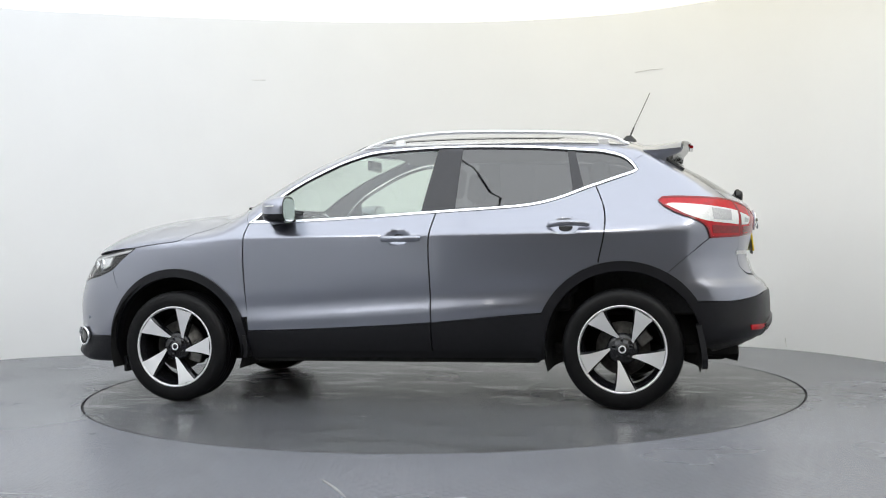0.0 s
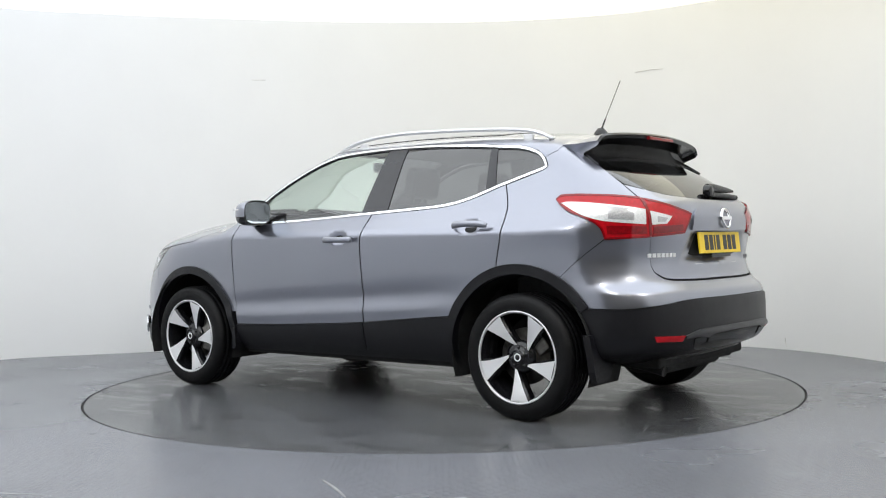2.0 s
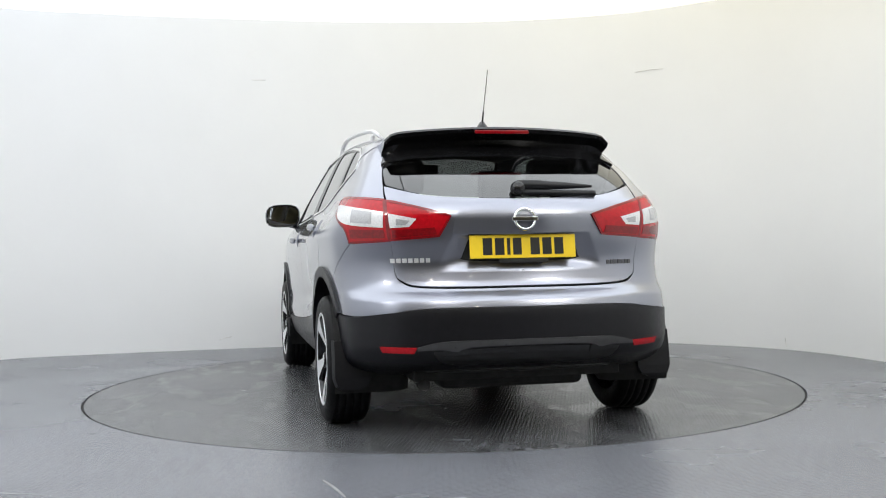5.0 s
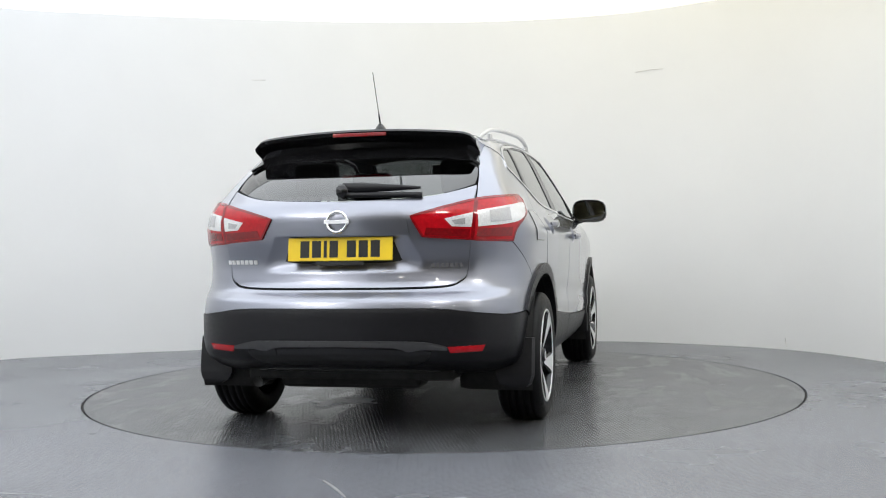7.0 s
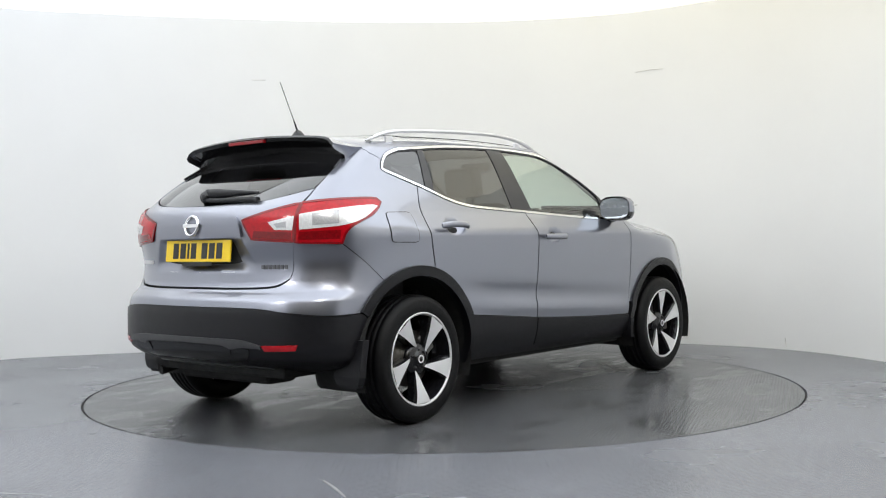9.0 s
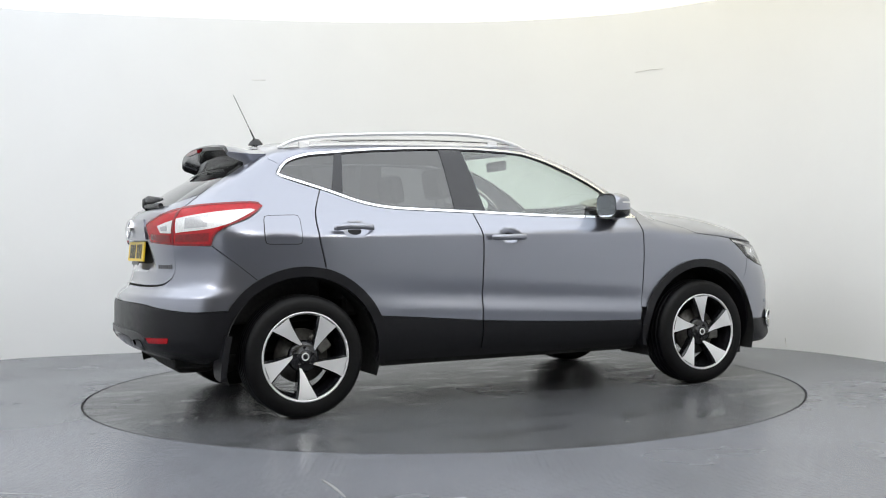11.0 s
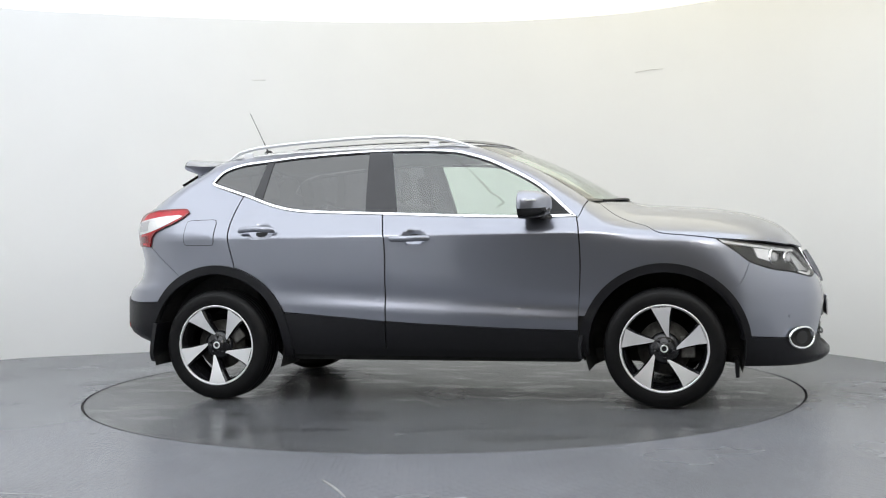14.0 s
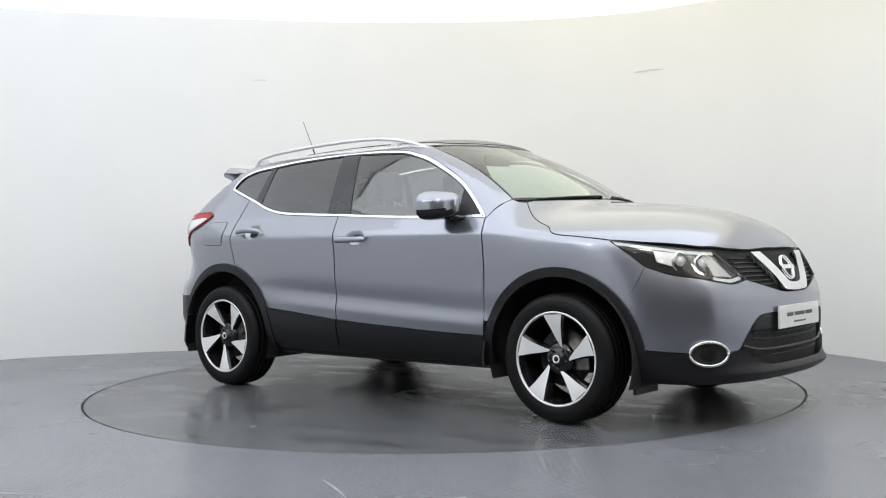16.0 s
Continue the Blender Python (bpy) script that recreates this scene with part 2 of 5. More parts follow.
def studio():
    plan = spline(WALL_PLAN, 0.12)
    n = len(plan)
    # curved wall, 0.12 m thick
    verts, faces = [], []
    for i, q in enumerate(plan):
        d = plan[min(i + 1, n - 1)] - plan[max(i - 1, 0)]
        o = np.array((-d[1], d[0])) / np.linalg.norm(d) * 0.12
        verts += [(q[0], q[1], 0), (q[0], q[1], HEIGHT), (q[0] + o[0], q[1] + o[1], HEIGHT + 0.3), (q[0] + o[0], q[1] + o[1], 0)]
    for i in range(n - 1):
        for a, b in ((0, 1), (1, 2), (2, 3)):
            faces.append((4 * i + a, 4 * i + b, 4 * i + 4 + b, 4 * i + 4 + a))
    faces += [(0, 1, 2, 3), (4 * n - 4, 4 * n - 1, 4 * n - 2, 4 * n - 3)]
    w = mesh_object("wall_studio", verts, faces, WALL)
    tagged(w, "curved white painted studio wall round the turntable", "wall", kind="structure")
    # small scuffs on the wall
    for path in ([(1.768, 2.598, 2.429), (1.882, 2.532, 2.437), (1.989, 2.463, 2.434)], [(-1.692, 2.655, 2.424), (-1.574, 2.683, 2.426)],
                 [(-2.014, 2.575, 0.083), (-1.96, 2.588, 0.10), (-1.907, 2.602, 0.109)], [(2.808, 1.760, 0.097), (2.813, 1.752, 0.024)]):
        v, f = tube(path, 0.003, 6)
        mesh_object("scuff_mark", v, f, SCUFF, w)
    # ceiling
    verts = [(q[0], q[1], HEIGHT) for q in plan] + [(q[0], q[1], HEIGHT + 0.05) for q in plan]
    faces = [tuple(range(n)), tuple(reversed(range(n, 2 * n)))]
    faces += [(i, (i + 1) % n, n + (i + 1) % n, n + i) for i in range(n)]
    c = mesh_object("ceiling", verts, faces, CEIL, smooth=False)
    tagged(c, "bright evenly lit white stretched ceiling", "ceiling", kind="structure")
    # floor with the round hole of the turntable
    R = 2.245
    N = 128
    ring = [(R * math.cos(2 * math.pi * i / N), R * math.sin(2 * math.pi * i / N)) for i in range(N)]
    outer = []
    for x, y in ring:
        k = min(9 / max(abs(x), 1e-6), (15 if y < 0 else 9) / max(abs(y), 1e-6))
        outer.append((x * k, y * k))
    verts = [(x, y, 0) for x, y in ring] + [(x, y, 0) for x, y in outer] + [(x, y, -0.06) for x, y in ring]
    faces = [(i, N + i, N + (i + 1) % N, (i + 1) % N) for i in range(N)] + [(i, (i + 1) % N, 2 * N + (i + 1) % N, 2 * N + i) for i in range(N)]
    verts.append((0, 0, -0.06))
    faces += [(2 * N + i, 2 * N + (i + 1) % N, 3 * N) for i in range(N)]
    f = mesh_object("floor", verts, faces, FLOOR, smooth=False)
    tagged(f, "glossy grey painted studio floor with scuffs", "floor", kind="structure")
    # scratches in the floor paint
    for path in ([(-0.483, -2.724, 0.0), (-0.43, -2.843, 0.0), (-0.368, -3.007, 0.0)], [(-1.80, -2.83, 0.0), (-1.702, -2.853, 0.0), (-1.489, -2.903, 0.0)]):
        v, fc = tube(path, [0.006] + [0.008] * (len(path) - 2) + [0.004], 6, (1, 0.25))
        mesh_object("floor_scratch", v, fc, SCRATCH, f)
    # large light panels under the ceiling, over the open half of the studio
    bulb = glow("light panel glow", (0.93, 0.97, 1.0), PANEL_GLOW)
    for x0, x1 in ((-3.9, -0.42), (-0.40, 2.95)):
        p = new("light_panel")
        tagged(p, "large white softbox light panel under the ceiling", "light panel", "studio light panels")
        bm = bmesh.new()
        box(bm, (x0, -4.0, 2.90), (x1, -0.2, 2.905))
        part("diffuser", bm, bulb, p)
        for lo, hi in (((x0 - 0.008, -4.03, 2.89), (x0, -0.17, 2.965)), ((x1, -4.03, 2.89), (x1 + 0.008, -0.17, 2.965)), ((x0, -4.03, 2.89), (x1, -4.00, 2.965)), ((x0, -0.20, 2.89), (x1, -0.17, 2.965))):
            bm = bmesh.new()
            box(bm, lo, hi)
            part("panel_frame", bm, SATIN, p)
    # the dim hall behind the open side of the studio
    bm = bmesh.new()
    box(bm, (-8.5, -14.5, -0.02), (8.5, -14.3, 4.2))
    box(bm, (-8.7, -14.3, -0.02), (-8.5, -5.3, 4.2))
    box(bm, (8.5, -14.3, -0.02), (8.7, -5.3, 4.2))
    box(bm, (-8.5, -5.44, -0.02), (-2.16, -5.43, 4.2))
    box(bm, (2.96, -5.44, -0.02), (8.5, -5.43, 4.2))
    box(bm, (-2.16, -5.44, HEIGHT + 0.06), (2.96, -5.43, 4.2))
    h = part("wall_hall", bm, HALL, None)
    tagged(h, "dim olive hall walls behind the open studio side", "wall", kind="structure")
    bm = bmesh.new()
    box(bm, (-8.5, -14.3, 4.2), (8.5, -5.3, 4.3))
    h = part("ceiling_hall", bm, HALL, None)
    tagged(h, "dim hall ceiling", "ceiling", kind="structure")
    # hall lamps, small and bright, seen as sparks in the paint
    bulb = glow("hall lamp glow", (1.0, 0.93, 0.8), 60)
    first = None
    for x in (-4.2, -2.1, 0.0, 2.1, 4.2):
        for y in (-12.5, -10.3, -8.1):
            if first is None:
                first = new("ceiling_lamp")
                tagged(first, "small round bright lamp under the hall ceiling", "ceiling lamp", "hall lamps")
                v, fc = revolve([(0.0, 0.0), (0.10, 0.0), (0.10, 0.01)], 16, "z")
                mesh_object("diffuser", v, fc, bulb, first)
                v, fc = revolve([(0.10, -0.005), (0.125, -0.005), (0.125, 0.03), (0.0, 0.03)], 16, "z")
                mesh_object("lamp_ring", v, fc, SATIN, first)
                first.matrix_basis = pose(x, y, 4.17)
            else:
                copy_thing(first, pose(x, y, 4.17))


studio()


def turntable():
    t = new("turntable")
    tagged(t, "round grey painted turntable flush with the floor", "turntable")
    v, f = revolve([(0.0, 0.0), (1.0, 0.0), (2.229, 0.0), (2.231, -0.004), (2.231, -0.05)], 160, "z")
    mesh_object("disc", v, f, TURN, t, smooth=False)
    # dark strip set in the groove, standing in for its shade
    v, f = revolve([(2.231, -0.012), (2.244, -0.012)], 160, "z")
    mesh_object("gap_shade", v, f, GAP, t, "dark strip for the shade in the gap")
    return t


TABLE = turntable()


# ---------------------------------------------------------------- the shape of the car body
# x forward, y to its left, z up; origin on the ground midway between the axles
def through_points(xs, ys):
    """A monotone cubic through the points, as a function of arrays."""
    xs, ys = np.array(xs, float), np.array(ys, float)
    h, d = np.diff(xs), np.diff(ys) / np.diff(xs)
    m = np.concatenate([[d[0]], np.where(d[1:] * d[:-1] > 0, 2 * d[1:] * d[:-1] / (d[1:] + d[:-1] + 1e-12), 0), [d[-1]]])

    def at(x):
        x = np.asarray(x, float)
        i = np.clip(np.searchsorted(xs, x) - 1, 0, len(h) - 1)
        t = np.clip((x - xs[i]) / h[i], -0.5, 1.5)
        return (ys[i] * (1 + 2 * t) * (1 - t) ** 2 + m[i] * h[i] * t * (1 - t) ** 2 + ys[i + 1] * t ** 2 * (3 - 2 * t) + m[i + 1] * h[i] * t ** 2 * (t - 1))
    return at


ROOFLINE = through_points((-2.3, -1.7, -1.45, -1.08, -0.78, -0.32, 0.1, 0.25, 0.537, 0.715, 0.894, 1.093, 1.2, 1.39, 1.57, 1.76, 1.95, 2.1, 2.3),
                          (1.40, 1.490, 1.530, 1.560, 1.575, 1.585, 1.578, 1.562, 1.462, 1.380, 1.283, 1.174, 1.145, 1.133, 1.118, 1.090, 1.036, 0.952, 0.76))
CROWN = through_points((-2.3, -1.5, -0.3, 0.2, 0.5, 0.85, 1.2, 1.5, 1.8, 2.0, 2.3), (0.18, 0.18, 0.165, 0.165, 0.14, 0.14, 0.20, 0.225, 0.255, 0.28, 0.28))
SWEEP = through_points((-0.3, 0.0, 0.3, 1.0, 1.5, 2.3), (0, 0, 0.24, 0.22, 0.0, 0.0))
SIDE = through_points((0.15, 0.25, 0.33, 0.42, 0.50, 0.58, 0.68, 0.78, 0.88, 0.93, 0.965, 0.995, 1.03, 1.065, 1.10, 1.2, 1.3, 1.4, 1.48, 1.56, 1.7),
                      (0.70, 0.80, 0.845, 0.868, 0.875, 0.877, 0.880, 0.8855, 0.8915, 0.8945, 0.896, 0.886, 0.863, 0.839, 0.815, 0.772, 0.728, 0.683, 0.642, 0.58, 0.4))
BREADTH = through_points((-2.3, -2.0, -1.75, -1.5, -1.2, -0.8, 0.0, 0.8, 1.2, 1.5, 1.75, 2.0, 2.3),
                         (0.84, 0.93, 0.955, 0.975, 0.99, 1.0, 1.0, 0.995, 0.99, 0.975, 0.945, 0.89, 0.80))
NOSE = through_points((0.1, 0.18, 0.214, 0.26, 0.41, 0.55, 0.62, 0.70, 0.80, 0.896, 1.0, 1.3), (1.85, 2.00, 2.15, 2.222, 2.226, 2.232, 2.227, 2.205, 2.158, 2.108, 2.03, 1.8))
TAIL = through_points((0.15, 0.28, 0.33, 0.39, 0.454, 0.588, 0.66, 0.71, 0.754, 0.822, 0.946, 1.037, 1.108, 1.16, 1.273, 1.35, 1.42, 1.48, 1.6),
                      (1.70, 1.84, 2.00, 2.12, 2.15, 2.148, 2.13, 2.075, 2.053, 2.04, 2.06, 2.068, 2.045, 1.985, 1.825, 1.69, 1.575, 1.49, 1.35))


def smooth_max(a, b, r):
    return 0.5 * (a + b + np.sqrt((a - b) ** 2 + r * r))


def body(x, y, z):
    """Below nought inside the car's skin, above outside; arrays."""
    y = np.abs(y)
    haunch = 0.026 * np.exp(-((x + 1.62) / 0.32) ** 2 - ((z - 1.09) / 0.10) ** 2)
    # hollow over the lower door, rising towards the back, with a proud lip under it
    run = np.exp(-np.abs((x - 0.05) / 0.95) ** 6)
    line = 0.575 - 0.055 * x
    hollow = run * (0.010 * np.exp(-((z - line - 0.03) / 0.055) ** 2) - 0.005 * np.exp(-((z - line + 0.045) / 0.035) ** 2))
    side = y - SIDE(z) * BREADTH(x) - haunch + hollow
    xs = x + SWEEP(x) * y * y
    top = z - (ROOFLINE(xs) - CROWN(x) * y * y)
    nose = 0.8 * (x - NOSE(z) + 0.20 * y ** 2 + 1.10 * y ** 6)
    tail = 0.8 * (-x - TAIL(z) + 0.17 * y ** 2 + 0.62 * y ** 6)
    f = smooth_max(side, top, 0.05)
    f = smooth_max(f, nose, 0.05)
    return smooth_max(f, tail, 0.05)


def skin(o, d, lo=0.0, hi=2.6):
    """Where rays from inside leave the body: o, d arrays of (n, 3)."""
    a, b = np.full(len(o), lo), np.full(len(o), hi)
    for _ in range(42):
        c = (a + b) / 2
        q = o + c[:, None] * d
        out = body(q[:, 0], q[:, 1], q[:, 2]) > 0
        b = np.where(out, c, b)
        a = np.where(out, a, c)
    return o + a[:, None] * d


def slope(q):
    e = 1e-3
    g = np.stack([body(q[:, 0] + (e if i == 0 else 0), q[:, 1] + (e if i == 1 else 0), q[:, 2] + (e if i == 2 else 0))
                  - body(q[:, 0] - (e if i == 0 else 0), q[:, 1] - (e if i == 1 else 0), q[:, 2] - (e if i == 2 else 0)) for i in range(3)], 1)
    return g / np.linalg.norm(g, axis=1)[:, None]


SPINE, FAN, CORE = 1.2, 0.9, 0.45


def round_rays(uv):
    """Level rays out of the spine: u runs along the side and round the ends, v is the height."""
    u, v = uv[:, 0], uv[:, 1]
    x0 = np.clip(u, -SPINE, SPINE)
    a = (u - x0) / FAN
    z = np.zeros_like(u)
    return np.stack([x0, z, v], 1), np.stack([np.sin(a), np.cos(a), z], 1)


def over_rays(uv):
    """Rays across the car: u is x, v the angle up from the side."""
    u, v = uv[:, 0], uv[:, 1]
    z = np.zeros_like(u)
    return np.stack([u, z, z + CORE], 1), np.stack([z, np.cos(v), np.sin(v)], 1)


RAYS = {"round": round_rays, "over": over_rays}
CENTRE = SPINE + FAN * math.pi / 2


def side_y(x, z):
    return float(skin(np.array([[x, 0, z]]), np.array([[0, 1.0, 0]]), hi=1.2)[0, 1])


def u_side(x, z):
    """The round parameter of the skin's point at x, z on the flank."""
    if abs(x) <= SPINE:
        return x
    return math.copysign(SPINE + FAN * math.atan2(abs(x) - SPINE, side_y(x, z)), x)


def u_end(y, z, front):
    """The round parameter of the skin's point at y, z on the nose or tail."""
    s = 1 if front else -1
    q = skin(np.array([[s * 1.0, y, z]]), np.array([[s * 1.0, 0, 0]]), hi=1.5)[0]
    return s * (SPINE + FAN * math.atan2(abs(q[0]) - SPINE, abs(y))) if abs(q[0]) > SPINE else float(q[0])


def A(*xz):
    """Flank points (x, z) as round parameters."""
    return [(u_side(x, z), z) for x, z in xz]


def B(*yz):
    """Tail points (y, z) as round parameters."""
    return [(u_end(y, z, False), z) for y, z in yz]


def F(*yz):
    """Nose points (y, z) as round parameters."""
    return [(u_end(y, z, True), z) for y, z in yz]


def Q(*xyz):
    """Points (x, y, z) near the skin as round parameters."""
    return [(x if abs(x) <= SPINE else math.copysign(SPINE + FAN * math.atan2(abs(x) - SPINE, abs(y)), x), z) for x, y, z in xyz]


def O(*xyz):
    """Points (x, z) of the upper flank as over parameters; a third number gives y and then z follows from the roof."""
    out = []
    for q in xyz:
        if len(q) == 2:
            out.append((q[0], math.atan2(q[1] - CORE, side_y(*q))))
        else:
            x, _, y = q
            r = skin(np.array([[x, y, 0.6]]), np.array([[0, 0, 1.0]]), hi=1.3)[0]
            out.append((x, math.atan2(r[2] - CORE, y)))
    return out


def loop(*segments, step=0.02):
    """A closed outline out of splined stretches, end to end."""
    out = []
    for s in segments:
        pts = spline(s, step)
        for q in pts:
            if not out or np.linalg.norm(q - out[-1]) > 1e-4:
                out.append(q)
    if np.linalg.norm(out[0] - out[-1]) < 1e-4:
        out.pop()
    return out


def inset(outline, d):
    """The outline moved inwards by d."""
    P = np.array(outline)
    area = 0.5 * np.sum(P[:, 0] * np.roll(P[:, 1], -1) - np.roll(P[:, 0], -1) * P[:, 1])
    t = np.roll(P, -1, 0) - np.roll(P, 1, 0)
    t /= np.linalg.norm(t, axis=1)[:, None] + 1e-12
    n = np.stack([-t[:, 1], t[:, 0]], 1) * (1 if area > 0 else -1)
    return list(P + n * d)


def inside(P, poly):
    x, y = P[:, 0], P[:, 1]
    c = np.zeros(len(P), bool)
    for (x1, y1), (x2, y2) in zip(poly, list(poly[1:]) + [poly[0]]):
        k = (y1 > y) != (y2 > y)
        c ^= k & (x < (x2 - x1) * (y - y1) / (y2 - y1 + 1e-15) + x1)
    return c


from mathutils.geometry import delaunay_2d_cdt


def patch(outline, holes=(), rays="round", lift=0.0, skirt=0.012, grid=0.035, bulge=None):
    """A curved panel of the body's skin inside the outline: verts, faces, normals for the left half."""
    loops = [list(outline)] + [list(h) for h in holes]
    flat, edges = [], []
    for lp in loops:
        k = len(flat)
        flat += [tuple(q) for q in lp]
        edges += [(k + i, k + (i + 1) % len(lp)) for i in range(len(lp))]
    P = np.array(outline)
    lo, hi = P.min(0), P.max(0)
    g = np.array([(lo[0] + i * grid + (grid / 2 if j % 2 else 0), lo[1] + j * grid * 0.87)
                  for i in range(int((hi[0] - lo[0]) / grid) + 2) for j in range(int((hi[1] - lo[1]) / (grid * 0.87)) + 2)])
    keep = inside(g, loops[0])
    for h in loops[1:]:
        keep &= ~inside(g, h)
    g = g[keep]
    if len(g):
        E = np.array(flat)
        dist = np.min(np.linalg.norm(g[:, None] - E[None], axis=2), axis=1)
        g = g[dist > grid * 0.45]
    pts = [Vector(q) for q in flat] + [Vector(q) for q in g]
    vs, es, fs, *_ = delaunay_2d_cdt(pts, edges, [], 1, 1e-6)
    vs = np.array([tuple(v) for v in vs])
    mid = np.array([vs[list(f)].mean(0) for f in fs])
    good = inside(mid, loops[0])
    for h in loops[1:]:
        good &= ~inside(mid, h)
    fs = [f for f, k in zip(fs, good) if k]
    o, d = RAYS[rays](vs)
    q = skin(o, d)
    n = slope(q)
    q = q + n * (lift + (bulge(vs) if bulge is not None else np.zeros(len(vs))))[:, None]
    faces = []
    for f in fs:
        c = np.cross(q[f[1]] - q[f[0]], q[f[2]] - q[f[0]])
        faces.append(tuple(f) if c @ n[f[0]] > 0 else tuple(reversed(f)))
    if bulge is not None:
        tri = np.array(faces)
        c = np.cross(q[tri[:, 1]] - q[tri[:, 0]], q[tri[:, 2]] - q[tri[:, 0]])
        w = np.zeros_like(q)
        for i in range(3):
            np.add.at(w, tri[:, i], c)
        deep = np.abs(bulge(vs)) > 1e-5
        n = np.where(deep[:, None], w / (np.linalg.norm(w, axis=1)[:, None] + 1e-12), n)
    verts, normals = list(q), list(n)
    if skirt:
        count = {}
        for f in faces:
            for a, b in zip(f, f[1:] + f[:1]):
                count[(a, b)] = count.get((a, b), 0) + 1
        rim = [e for e in count if (e[1], e[0]) not in count]
        for a, b in rim:
            k = len(verts)
            side = np.cross(q[b] - q[a], n[a])
            side = side / (np.linalg.norm(side) + 1e-12)
            verts += [q[a], q[b], q[b] - n[b] * skirt, q[a] - n[a] * skirt]
            normals += [side] * 4
            faces.append((k + 1, k, k + 3, k + 2))
    return np.array(verts), faces, np.array(normals)


def panel(name, mat, parent, outline, holes=(), rays="round", lift=0.0, skirt=0.012, grid=0.035, sides="LR", label="", bulge=None):
    """The panel on the left flank (L), the right (R), both as two parts (LR), or across the car as one part (X)."""
    v, f, n = patch(outline, holes, rays, lift, skirt, grid, bulge)
    mv, mn = v * (1, -1, 1), n * (1, -1, 1)
    mf = [tuple(reversed(q)) for q in f]
    if sides == "X":
        k = len(v)
        return mesh_object(name, np.concatenate([v, mv]), f + [tuple(i + k for i in q) for q in mf], mat, parent, label, normals=np.concatenate([n, mn]))
    made = []
    if "L" in sides:
        made.append(mesh_object(name, v, f, mat, parent, label, normals=n))
    if "R" in sides:
        made.append(mesh_object(name, mv, mf, mat, parent, label, normals=mn))
    return made


def ribbon(path, half, rays="round"):
    """A closed outline of a strip along a line of parameters, half as wide as given (a number or a list)."""
    P = np.array(path)
    t = np.gradient(P, axis=0)
    t /= np.linalg.norm(t, axis=1)[:, None] + 1e-12
    n = np.stack([-t[:, 1], t[:, 0]], 1) * np.asarray(half, float).reshape(-1, 1)
    return list(P + n) + list((P - n)[::-1])


def on_skin(uv, rays="round", lift=0.0):
    """Points of the skin for parameters."""
    o, d = RAYS[rays](np.array(uv))
    q = skin(o, d)
    return q + slope(q) * lift


# ---------------------------------------------------------------- the car
CAR = new("car")
tagged(CAR, "grey metallic crossover car with black cladding, parked on the turntable", "car")
WX, WZ, WR = 1.323, 0.3308, 0.3305


def arc(cx, r, a0, a1, n=24, cz=0.335):
    return [(cx + r * math.cos(radians(a0 + (a1 - a0) * i / n)), cz + r * math.sin(radians(a0 + (a1 - a0) * i / n))) for i in range(n + 1)]


LAMP_TOP = [(-1.916, 0.640, 1.128), (-1.85, 0.70, 1.138), (-1.766, 0.755, 1.146), (-1.65, 0.80, 1.153), (-1.565, 0.823, 1.151), (-1.541, 0.825, 1.135)]
LAMP_LOW = [(-1.541, 0.825, 1.135), (-1.565, 0.826, 1.110), (-1.62, 0.826, 1.072), (-1.70, 0.82, 1.040), (-1.76, 0.805, 1.008), (-1.787, 0.795, 0.975), (-1.797, 0.787, 0.935)]
TOPLINE = [(-1.414, 1.314), (-1.392, 1.352), (-1.338, 1.399), (-1.24, 1.432), (-1.07, 1.452), (-0.78, 1.477), (-0.347, 1.493), (0.057, 1.479), (0.227, 1.447), (0.397, 1.383), (0.637, 1.252), (0.853, 1.060)]
BOTLINE = [(0.853, 1.060), (0.533, 1.061), (0.197, 1.072), (-0.266, 1.095), (-0.626, 1.112), (-0.82, 1.126), (-0.98, 1.160), (-1.186, 1.232), (-1.395, 1.300), (-1.414, 1.314)]


